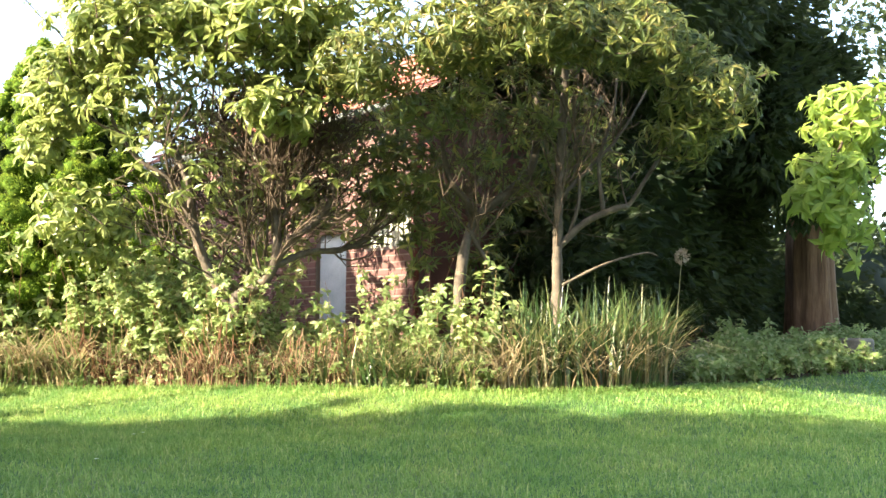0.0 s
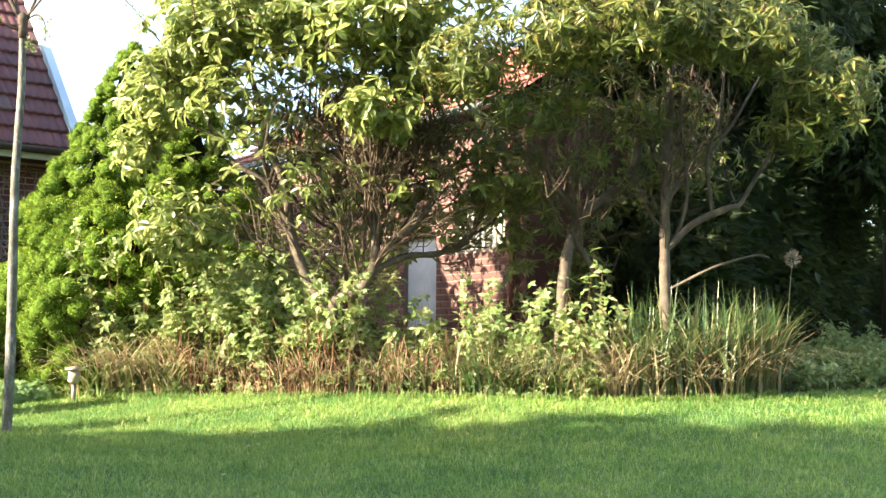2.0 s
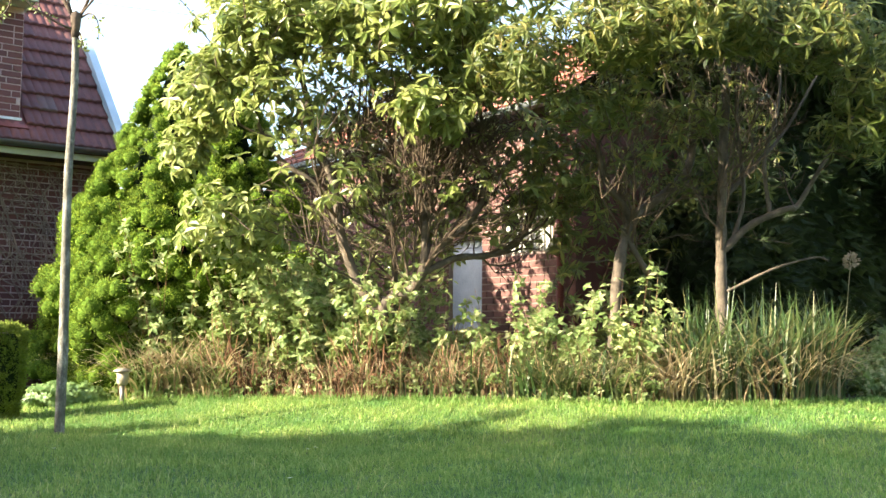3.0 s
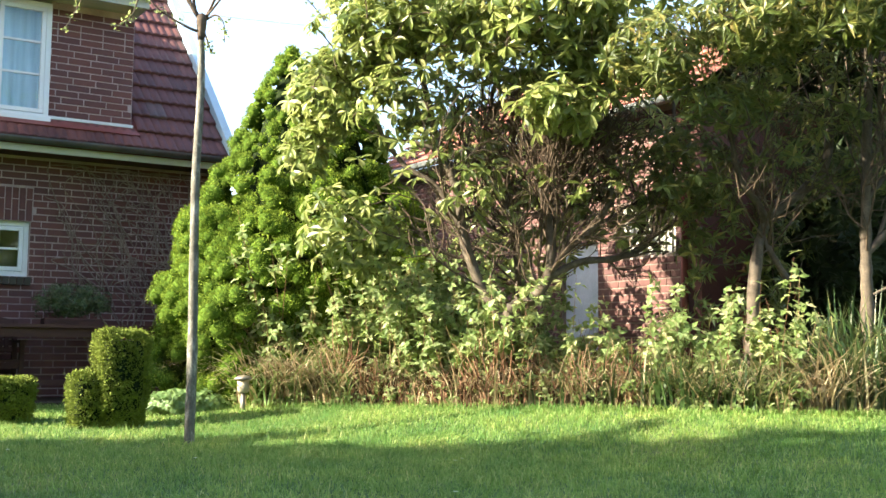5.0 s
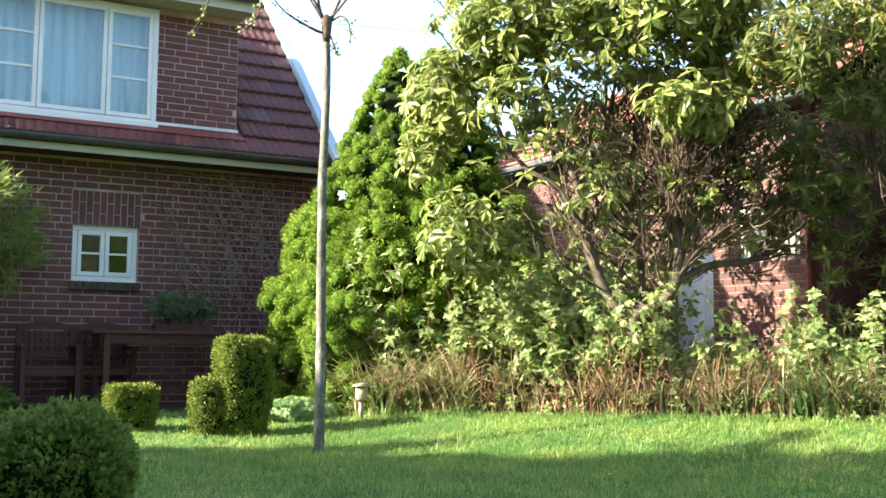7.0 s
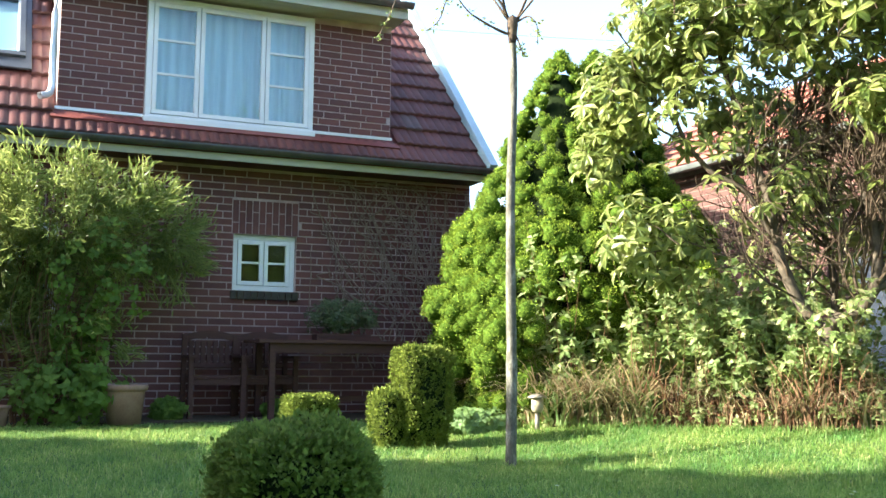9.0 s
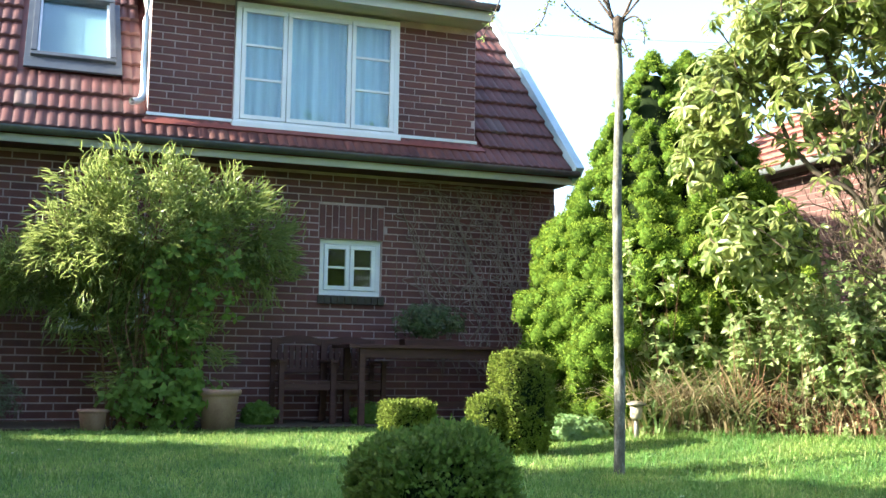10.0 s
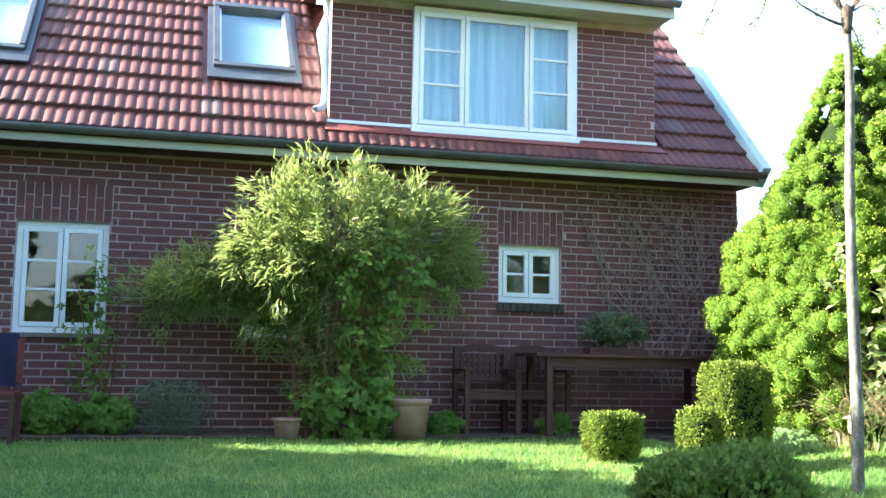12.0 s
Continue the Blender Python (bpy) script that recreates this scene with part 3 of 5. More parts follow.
# rooms behind the windows, their dimness painted into the plaster
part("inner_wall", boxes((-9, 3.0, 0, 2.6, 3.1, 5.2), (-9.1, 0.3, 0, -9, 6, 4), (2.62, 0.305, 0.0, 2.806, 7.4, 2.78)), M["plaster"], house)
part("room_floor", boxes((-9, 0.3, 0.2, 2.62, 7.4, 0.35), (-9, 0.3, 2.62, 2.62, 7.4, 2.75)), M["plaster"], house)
part("back_wall", boxes((-9, 7.4, 0, 2.81, 7.65, 2.8)), M["pinkwall"], house)
cr = []
for a, b, z0, z1, y in ((-0.98, 0.77, 3.22, 4.50, -0.040),):
    xs = np.linspace(a, b, 160)
    ys = y + 0.013 * np.sin(xs * 52) + 0.007 * np.sin(xs * 23 + 1)
    v = np.concatenate([np.stack([xs, ys, np.full_like(xs, z0)], -1), np.stack([xs, ys, np.full_like(xs, z1)], -1)])
    i = np.arange(159)
    cr.append((v, np.stack([i, i + 1, i + 161, i + 160], -1)))
for g in cr:
    part("curtain", g, M["curtain"], house, "pale blue sheer curtain", True)

# roof: 45 degrees from the eaves
EAVE_Y, EAVE_Z, TW, GAUGE = -0.43, 2.93, 0.205, 0.335
C45 = math.sqrt(0.5)
RX0, RX1, DX0, DX1 = -9.0, 2.83, -1.87, 1.73


def on_roof(x, s, lift=0.0):
    return Vector((x, EAVE_Y + s * C45 - lift * C45, EAVE_Z + s * C45 + lift * C45))


roof = part("roof", (np.array([on_roof(RX0, 0), on_roof(RX1, 0), on_roof(RX1, 5.55), on_roof(RX0, 5.55), on_roof(RX0, 0, -0.12), on_roof(RX1, 0, -0.12), on_roof(RX1, 5.55, -0.12), on_roof(RX0, 5.55, -0.12),
                              (RX0, 7.9, 2.93), (RX1, 7.9, 2.93)]), np.array([[0, 1, 2, 3], [7, 6, 5, 4], [0, 4, 5, 1], [1, 5, 6, 2], [4, 0, 3, 7], [3, 2, 9, 8]])), M["apron"], house, "red clay tile roof")
# the rear slope meets the ridge; a double-rolled interlocking tile
n = 17
u = np.linspace(0, 1, n)
wave = 0.016 * np.abs(np.sin(np.pi * 2 * u)) ** 0.8 + 0.003 * (u > 0.985)
top0 = np.stack([u * TW, np.zeros(n), wave + 0.044], -1)
mid = np.stack([u * TW, np.full(n, 0.02), wave * 1.05 + 0.047], -1)
top1 = np.stack([u * TW, np.full(n, GAUGE + 0.05), wave * 0.8 + 0.006], -1)
low0 = np.stack([u * TW, np.full(n, 0.004), wave * 0.4 + 0.004], -1)
tv = np.concatenate([low0, top0, mid, top1])
i = np.arange(n - 1)
tf = np.concatenate([np.stack([i + a * n, i + 1 + a * n, i + 1 + (a + 1) * n, i + (a + 1) * n], -1) for a in range(3)])
TURN45 = Euler((radians(45), 0, 0)).to_matrix().to_4x4()
tile_me = mesh_data("tile", tv, tf, M["tile"], True)
tiles_far = []
SKY = [(-3.02, -2.17, 1.22, 2.62), (-5.72, -4.87, 1.22, 2.62)]
rt = random.Random(5)
count = 0
for row in range(16):
    s = row * GAUGE - 0.02
    for col in range(int((RX1 - RX0) / TW) + 1):
        x = RX1 - 0.02 - (col + 1) * TW
        if any(k[0] - 0.06 < x + TW / 2 < k[1] + 0.06 and k[2] - 0.18 < s + GAUGE / 2 < k[3] + 0.1 for k in SKY):
            continue
        if DX0 - 0.02 < x + TW / 2 < DX1 + 0.02 and s > 0.22:
            continue
        m = Matrix.Translation(on_roof(x, s, rt.uniform(0, 0.004))) @ TURN45 @ Euler((0, 0, rt.uniform(-0.008, 0.008))).to_matrix().to_4x4()
        if x > -5.2 and row < 9 and count < 300:
            t = new("tile", tile_me)
            t.parent = roof
            t.matrix_basis = m
            count += 1
        else:
            a = np.array(m)
            tiles_far.append((tv @ a[:3, :3].T + a[:3, 3], tf))
tagged(part("tiles", join(tiles_far), M["tile"], roof, smooth=True), kind="stuff")
# gutter, fascia, soffit
a = np.linspace(math.pi, 2 * math.pi, 11)
prof = np.concatenate([np.stack([0.062 * np.cos(a), 0.062 * np.sin(a)], -1), np.stack([0.056 * np.cos(a[::-1]), 0.056 * np.sin(a[::-1])], -1)])


def gutter(x0, x1, y, z, name="gutter"):
    v = np.concatenate([np.stack([np.full(len(prof), x), y + prof[:, 0], z + prof[:, 1]], -1) for x in (x0, x1)])
    k = len(prof)
    i = np.arange(k)
    f = np.stack([i, (i + 1) % k, (i + 1) % k + k, i + k], -1)
    end = [[j, j + 1, k - 2 - j, k - 1 - j] for j in range(10)]
    return part(name, (v, np.concatenate([f, np.array(end), np.array(end) + k])), M["gutter"], house, "dark weathered zinc gutter", True)


gutter(RX0, 2.86, -0.50, 2.925)
part("fascia", boxes((RX0, -0.44, 2.785, 2.82, -0.41, 2.86), bevel=0.004), M["cream"], house, "cream painted fascia board")
# dark wood colour here imitates the shadow under the eaves
part("soffit", boxes((RX0, -0.405, 2.80, 2.82, 0.01, 2.825)), M["wood"], house, "soffit coloured dark as the eaves shadow")
vb = bmesh.new()
box(vb, 2.80, -0.08, -0.13, 2.905, 5.6, 0.13, bevel=0.005)
vb.transform(Matrix.Translation(on_roof(0, 0)) @ TURN45)
part("verge_board", vb, M["verge"], house, "pale painted verge board")
# ridge cap
part("ridge", tube([(RX0, EAVE_Y + 5.55 * C45, EAVE_Z + 5.55 * C45), (RX1, EAVE_Y + 5.55 * C45, EAVE_Z + 5.55 * C45)], [0.1, 0.1], 10), M["tile"], house)
part("gable", (np.array([(2.79, 0.0, 2.78), (2.79, 7.4, 2.78), (2.79, 3.5, 6.4), (2.79, 3.4, 6.4)]), np.array([[0, 1, 2, 3]])), M["pinkwall"], house)

# skylights
for k in SKY:
    sk = new("skylight")
    sk.parent = house
    tagged(sk, "grey framed skylight with a pale blind drawn")
    sk.matrix_basis = Matrix.Translation(on_roof(0, 0)) @ TURN45
    a, b, c, d = k
    part("flashing", boxes((a - 0.06, c - 0.20, 0.05, b + 0.06, c, 0.075), (a - 0.06, c - 0.1, 0.0, a, d, 0.055), (b, c - 0.1, 0.0, b + 0.06, d, 0.055), bevel=0.004), M["skyframe"], sk)
    part("skylight_frame", boxes((a, c, 0.0, b, c + 0.07, 0.11), (a, d - 0.09, 0.0, b, d, 0.13), (a, c + 0.07, 0.0, a + 0.06, d - 0.09, 0.12), (b - 0.06, c + 0.07, 0.0, b, d - 0.09, 0.12), bevel=0.006), M["skyframe"], sk)
    part("inner_rim", boxes((a + 0.062, c + 0.072, 0.0, b - 0.062, c + 0.095, 0.085), (a + 0.062, c + 0.095, 0.0, a + 0.085, d - 0.092, 0.085), (b - 0.085, c + 0.095, 0.0, b - 0.062, d - 0.092, 0.085)), M["zinc"], sk)
    p = part("pane", boxes((a + 0.085, c + 0.095, 0.062, b - 0.085, d - 0.095, 0.068)), M["glass"], sk)
    p.visible_shadow = False
    part("blind", boxes((a + 0.085, c + 0.095, 0.012, b - 0.085, d - 0.095, 0.022)), M["blind"], sk, "pale blue blind")

# dormer
DY, DZ0, DZ1 = -0.14, 3.255, 4.56
WX0, WX1, WZ0, WZ1 = -1.01, 0.80, 3.20, 4.52
brick_wall("dormer_pier", house, DX0, WX0 - 0.004, DZ0, DZ1, [], [], DY, DY + 0.24, lambda x, z: True, "dark red brick dormer pier")
brick_wall("dormer_pier", house, WX1 + 0.004, DX1, DZ0, DZ1, [], [], DY, DY + 0.24, lambda x, z: True, "dark red brick dormer pier", 1)
part("lead_strip", boxes((DX0 - 0.02, DY - 0.022, DZ0 - 0.035, WX0 - 0.01, DY + 0.02, DZ0 - 0.002), bevel=0.003), M["zinc"], house, "bright metal flashing strip")
part("lead_strip", boxes((WX1 + 0.01, DY - 0.022, DZ0 - 0.035, DX1 + 0.02, DY + 0.02, DZ0 - 0.002), bevel=0.003), M["zinc"], house, "bright metal flashing strip")
part("apron", (np.array([on_roof(DX0 - 0.06, 0.20, 0.055), on_roof(DX1 + 0.06, 0.20, 0.055), (DX1 + 0.06, DY - 0.012, DZ0 - 0.036), (DX0 - 0.06, DY - 0.012, DZ0 - 0.036),
                          on_roof(DX0 - 0.06, 0.20, 0.03), on_roof(DX1 + 0.06, 0.20, 0.03)]), np.array([[0, 1, 2, 3], [4, 5, 1, 0]])), M["apron"], house, "red painted lead apron")
for x in (DX0 + 0.004, DX1 - 0.20):
    part("cheek", boxes((x, DY + 0.25, 3.1, x + 0.196, 1.9, 4.56)), M["white"], house, "white clad dormer cheek")
win_d = window("window", house, WX0, WX1, WZ0, WZ1, DY - 0.05, (0.29, 0.42, 0.29), ((0.35, 0.68), (), (0.35, 0.68)), "wide white three-part dormer window", 0.06, 0.12)
part("window_sill", boxes((WX0 - 0.02, DY - 0.09, WZ0 - 0.03, WX1 + 0.02, DY + 0.02, WZ0 + 0.03), bevel=0.006), M["white"], win_d)
dr = bmesh.new()
box(dr, DX0 - 0.12, -0.50, 4.60, DX1 + 0.06, 3.0, 4.68)
for v in dr.verts:
    v.co.z += max(0.0, (v.co.y + 0.5)) * 0.22
part("dormer_roof", dr, M["tile"], house)
part("dormer_soffit", boxes((DX0 - 0.12, -0.49, 4.56, DX1 + 0.05, 0.2, 4.592)), M["cream"], house, "cream soffit boards")
part("dormer_fascia", boxes((DX0 - 0.12, -0.525, 4.545, DX1 + 0.06, -0.495, 4.66), bevel=0.004), M["cream"], house)
gutter(DX0 - 0.14, DX1 + 0.09, -0.585, 4.71, "dormer_gutter")
edge = []
for c in range(int((DX1 - DX0 + 0.2) / TW)):
    m = Matrix.Translation((DX0 - 0.1 + c * TW, -0.52, 4.69)) @ Euler((radians(12), 0, 0)).to_matrix().to_4x4()
    a = np.array(m)
    edge.append((tv @ a[:3, :3].T + a[:3, 3], tf))
tagged(part("dormer_tiles", join(edge), M["tile"], house, smooth=True), kind="stuff")
DP = [(DX0 - 0.10, -0.50, 4.66), (DX0 - 0.07, -0.20, 4.52), (DX0 - 0.05, DY - 0.02, 4.38), (DX0 - 0.05, DY - 0.03, 4.2), (DX0 - 0.05, DY - 0.03, 3.8), (DX0 - 0.052, DY - 0.03, 3.45), (DX0 - 0.07, DY - 0.06, 3.37), (DX0 - 0.11, DY - 0.11, 3.33), (DX0 - 0.17, DY - 0.16, 3.31)]
g = tube(DP, [0.035] * len(DP), 14)
part("downpipe", g, M["zinc"], house, "bright zinc downpipe", True)

# outbuilding behind the shrubs
shed = thing("outbuilding", "brick outbuilding with an orange tile roof", "outbuilding", (0, 0, 0))
SX, SY, SZ, SL = 6.2, -4.5, 3.3, 7.0
SHOLES = [(SY + 0.12, SY + 1.0, 1.72, 2.30), (SY + 1.35, SY + 2.0, 0.25, 1.95)]
sv, sf = holed(SY, SY + SL, 0.0, SZ, SHOLES, 0.002, 0.24)
part("wall", (np.stack([SX + sv[:, 1], sv[:, 0], sv[:, 2]], -1), sf[:, ::-1]), M["shaded_mortar"], shed, "weathered red brick wall, shrub shade darkened into its colour")
q = np.array([(x - w / 2, z - h / 2, x + w / 2, z + h / 2) for x, z, w, h in lay(SY, SY + SL, 0.0, SZ, SHOLES, [])])
c = np.array([[0, 1], [2, 1], [2, 3], [0, 3]])
v = np.concatenate([np.stack([np.full((len(q), 4), SX + d), q[:, c[:, 0]], q[:, c[:, 1]]], -1) for d in (-0.006, 0.02)], 1).reshape(-1, 3)
f = np.array([[3, 2, 1, 0], [0, 1, 5, 4], [1, 2, 6, 5], [2, 3, 7, 6], [3, 0, 4, 7]])
tagged(part("bricks", (v, (f[None] + 8 * np.arange(len(q))[:, None, None]).reshape(-1, 4)), M["pinkwall"], shed), kind="stuff")
part("front_wall", boxes((SX + 0.0, SY - 0.24, 0.0, SX + 5, SY - 0.003, SZ)), M["brick"], shed)
part("roof", (np.array([(SX - 0.25, SY - 0.3, SZ), (SX - 0.25, SY + SL, SZ), (SX + 2.4, SY + SL, SZ + 1.6), (SX + 2.4, SY - 0.3, SZ + 1.6), (SX + 5, SY - 0.3, SZ), (SX + 5, SY + SL, SZ)]),
              np.array([[0, 3, 2, 1], [3, 4, 5, 2]])), M["orange"], shed, "orange clay tile roof")
for k in range(8):
    s = (SX - 0.25 + k * 0.32, SZ + 0.045 + k * 0.193)
    part("tile_strip", boxes((s[0], SY - 0.3, s[1], s[0] + 0.05, SY + SL, s[1] + 0.03)), M["orange"], shed)
part("gutter", boxes((SX - 0.34, SY - 0.3, SZ - 0.08, SX - 0.24, SY + SL, SZ), bevel=0.02), M["gutter"], shed)
part("door", boxes((SX + 0.05, SY + 1.36, 0.25, SX + 0.09, SY + 1.99, 1.94), bevel=0.01), M["bluepaint"], shed, "pale blue painted door")
for k in range(9):
    part("slat", boxes((SX + 0.06, SY + 0.14 + k * 0.097, 1.73, SX + 0.09, SY + 0.205 + k * 0.097, 2.29)), M["cream"], shed, "white window slat" if k == 0 else "")
part("backing", boxes((SX + 0.20, SY + 0.1, 1.6, SX + 0.22, SY + 2.1, 2.4)), M["mortar"], shed)
g, _ = limb([(SX - 0.06, SY - 0.06, 3.25), (SX - 0.06, SY - 0.06, 1.2), (SX - 0.06, SY - 0.06, 0.2)], 0.04, 0.04, 10, 0)
part("downpipe", g, M["redpaint"], shed, "red painted downpipe", True)

# ---- planting and garden things ----
def hz(x, y):
    return float(height(np.array([x]), np.array([y]))[0])


# rhododendron with open, bare stems under a wide crown
rhodo = thing("rhododendron", "large old rhododendron with bare twisted stems and glossy leaves", "shrub", (3.95, -4.6, 0.25), "shrubs of the bed")
stems, paths = [], []
for pts, r0, r1 in (
    ([(3.95, -4.75, 0.2), (3.92, -4.70, 0.7), (3.83, -4.66, 0.98), (3.66, -4.56, 1.27), (3.52, -4.50, 1.67), (3.44, -4.48, 2.15), (3.30, -4.41, 2.5), (3.21, -4.39, 2.86), (3.1, -4.3, 3.4)], 0.068, 0.022),
    ([(3.85, -4.70, 0.95), (3.88, -4.71, 1.08), (4.04, -4.83, 1.17), (4.14, -4.93, 1.41), (4.13, -4.95, 1.78), (4.04, -4.93, 2.16)], 0.062, 0.036),
    ([(4.14, -4.93, 1.40), (4.27, -5.05, 1.62), (4.47, -5.18, 1.83), (4.58, -5.25, 2.14), (4.60, -5.2, 2.7), (4.5, -5.1, 3.3)], 0.040, 0.016),
    ([(4.14, -4.93, 1.36), (4.45, -5.0, 1.50), (4.8, -5.1, 1.55), (5.1, -5.2, 1.75), (5.25, -5.3, 2.3), (5.3, -5.3, 3.0)], 0.036, 0.016),
    ([(3.44, -4.48, 2.1), (3.62, -4.42, 2.35), (3.80, -4.35, 2.6), (3.95, -4.35, 3.2)], 0.034, 0.016),
    ([(3.50, -4.50, 1.75), (3.30, -4.38, 2.15), (3.05, -4.22, 2.35), (2.85, -4.1, 2.7), (2.8, -4.1, 3.1)], 0.030, 0.012),
    ([(3.30, -4.41, 2.48), (3.12, -4.30, 2.54), (2.8, -4.15, 2.6), (2.5, -4.0, 2.8)], 0.024, 0.010),
    ([(3.95, -4.7, 0.3), (4.02, -4.6, 0.9), (4.1, -4.5, 1.5), (4.05, -4.4, 2.2), (4.2, -4.4, 3.0)], 0.045, 0.018),
    ([(4.13, -4.95, 1.78), (4.25, -5.02, 1.95), (4.3, -5.1, 2.2)], 0.022, 0.012),
):
    g, p = limb(pts, r0, r1)
    stems.append(g)
    paths.append(p)
for g in stems:
    part("stem", g, M["stembark"], rhodo, smooth=True).location = (-3.95, 4.6, -0.25)
blob_list = [((2.77, -4.32, 3.6), (0.54, 0.50, 0.36), 190),
             ((3.18, -4.89, 3.64), (0.60, 0.60, 0.33), 200),
             ((3.68, -5.51, 3.53), (0.59, 0.60, 0.34), 200),
             ((2.44, -3.75, 2.95), (0.32, 0.40, 0.42), 150),
             ((3.74, -5.6, 2.7), (0.46, 0.35, 0.22), 80),
             ((3.53, -4.03, 3.75), (1.10, 0.50, 0.50), 120),
             ((4.21, -5.69, 3.84), (0.75, 0.80, 0.40), 130),
             ((3.05, -4.36, 4.44), (1.21, 0.80, 0.42), 110),
             ((2.72, -3.97, 1.77), (0.57, 0.30, 0.39), 110),
             ((3.94, -4.8, 4.52), (1.39, 1.00, 0.43), 110),
             ((2.35, -3.63, 2.48), (0.21, 0.30, 0.26), 45)]
# thinner growth inside the crown
blob_list += [((3.16, -4.3, 2.93), (0.68, 0.50, 0.52), 110),
              ((3.87, -5.12, 3.19), (0.82, 0.50, 0.31), 100),
              ((4.25, -4.55, 2.2), (1.31, 0.50, 0.65), 120),
              ((5.08, -5.07, 2.38), (0.88, 0.50, 0.72), 150),
              ((4.7, -3.5, 2.2), (0.85, 0.6, 1.1), 120),
              ((2.85, -3.85, 3.29), (0.43, 0.40, 0.32), 100),
              ((4.26, -5.54, 3.22), (0.46, 0.40, 0.36), 120)]
P, A = [], []
for k, (c, r, n) in enumerate(blob_list):
    p, a = in_blob(n, c, r, 0.45, 0.25, 1.5, k * 3.1)
    P.append(p)
    A.append(a)
P, A = np.concatenate(P), np.concatenate(A)
pick = rng.choice(len(P), 800, replace=False)
tw = tagged(part("branch", grown(paths, P[pick], 0.004), M["branch"], rhodo), kind="stuff")
tw.location = (-3.95, 4.6, -0.25)
cr = part("crown", whorls(P, unit(A) * 0.7 + 0.5 * rand_dirs(len(P)) + np.array([-0.1, -0.1, 0.8]), 7, 0.138, 0.050, -0.3, (BROAD_V, BROAD_F)), M["rhodo"], rhodo, "glossy green leaf rosettes")
cr.location = (-3.95, 4.6, -0.25)
# sparse low shoots on bare stems
low = np.array([(3.84, -5.13, 2.26), (3.93, -5.18, 2.18), (4.15, -5.35, 2.13), (4.12, -5.31, 2.03), (4.4, -5.53, 2.15), (4.35, -5.51, 2.26), (3.55, -4.89, 2.1), (3.23, -4.63, 2.0), (3.38, -4.77, 2.26), (2.61, -4.19, 2.36), (4.7, -5.76, 2.1), (4.92, -5.94, 2.2)])
tagged(part("shoot", whorls(low, np.tile([-0.3, -0.4, 0.8], (len(low), 1)), 9, 0.13, 0.050, -0.1, (BROAD_V, BROAD_F)), M["rhodo"], rhodo), kind="stuff").location = (-3.95, 4.6, -0.25)

tagged(part("bare_twig", fan(paths, 19, 8, 3, np.array([4.15, -4.7, 2.15]), np.array([1.55, 1.2, 1.2])), M["branch"], rhodo), kind="stuff").location = (-3.95, 4.6, -0.25)

# second evergreen with slender stems and narrow leaves
ever = thing("evergreen_shrub", "tall evergreen shrub with slender grey stems and narrow leaves", "shrub", (6.19, -6.65, 0.25), "shrubs of the bed")
off = (-6.19, 6.65, -0.25)
stems, paths = [], []
for pts, r0, r1 in (
    ([(6.19, -6.65, 0.2), (6.18, -6.65, 1.07), (6.18, -6.65, 1.61), (6.22, -6.65, 2.4), (6.29, -6.65, 3.3), (6.3, -6.6, 4.0)], 0.058, 0.03),
    ([(6.18, -6.65, 1.55), (6.4, -6.8, 1.8), (6.66, -7.0, 1.95), (6.8, -7.0, 1.98), (7.0, -7.05, 2.25), (7.36, -7.1, 2.7), (7.7, -7.2, 3.1)], 0.035, 0.014),
    ([(6.18, -6.65, 2.0), (6.5, -6.7, 2.3), (6.9, -6.8, 2.7), (7.3, -6.9, 3.3)], 0.024, 0.012),
    ([(6.55, -6.9, 1.9), (6.55, -6.85, 2.4), (6.75, -6.85, 2.9), (6.9, -6.8, 3.5)], 0.022, 0.012),
    ([(6.30, -6.7, 1.7), (6.38, -6.75, 2.1), (6.35, -6.7, 2.9), (6.45, -6.7, 3.8)], 0.020, 0.012),
    ([(5.46, -6.0, 0.2), (5.48, -6.02, 0.9), (5.56, -6.0, 1.45), (5.78, -5.95, 1.87), (6.2, -6.05, 2.2), (6.42, -6.1, 2.5), (6.45, -6.1, 3.2)], 0.06, 0.035),
    ([(5.78, -5.95, 1.83), (5.6, -6.0, 2.0), (5.36, -6.0, 2.25), (5.25, -6.0, 2.8)], 0.04, 0.02),
    ([(5.9, -6.05, 1.35), (5.72, -6.0, 1.62), (5.66, -5.97, 1.75)], 0.03, 0.03),
    ([(6.19, -6.7, 1.2), (6.5, -6.95, 1.4), (6.9, -7.1, 1.52), (7.05, -7.15, 1.5)], 0.014, 0.008),
):
    g, p = limb(pts, r0, r1)
    stems.append(g)
    paths.append(p)
for g in stems:
    part("stem", g, M["stembark"], ever, smooth=True).location = off
blob_list = [((4.16, -6.32, 3.04), (0.49, 0.45, 0.31), 140),
             ((4.85, -6.75, 3.3), (0.67, 0.50, 0.31), 210),
             ((5.53, -7.28, 3.37), (0.67, 0.50, 0.29), 220),
             ((6.22, -7.67, 3.33), (0.67, 0.50, 0.36), 200),
             ((6.92, -7.91, 2.94), (0.49, 0.50, 0.44), 140),
             ((5.53, -6.84, 4.01), (1.64, 1.00, 0.40), 380),
             ((6.91, -7.62, 2.59), (0.55, 0.40, 0.23), 70),
             ((4.89, -6.35, 2.72), (0.59, 0.30, 0.17), 60),
             ((5.84, -6.46, 2.96), (1.35, 0.50, 0.29), 110),
             ((5.18, -5.64, 2.32), (0.53, 0.40, 0.48), 90),
             ((6.45, -6.25, 2.58), (1.36, 0.40, 0.49), 110),
             ((6.1, -5.35, 1.7), (0.85, 0.4, 0.95), 150)]
P, A = [], []
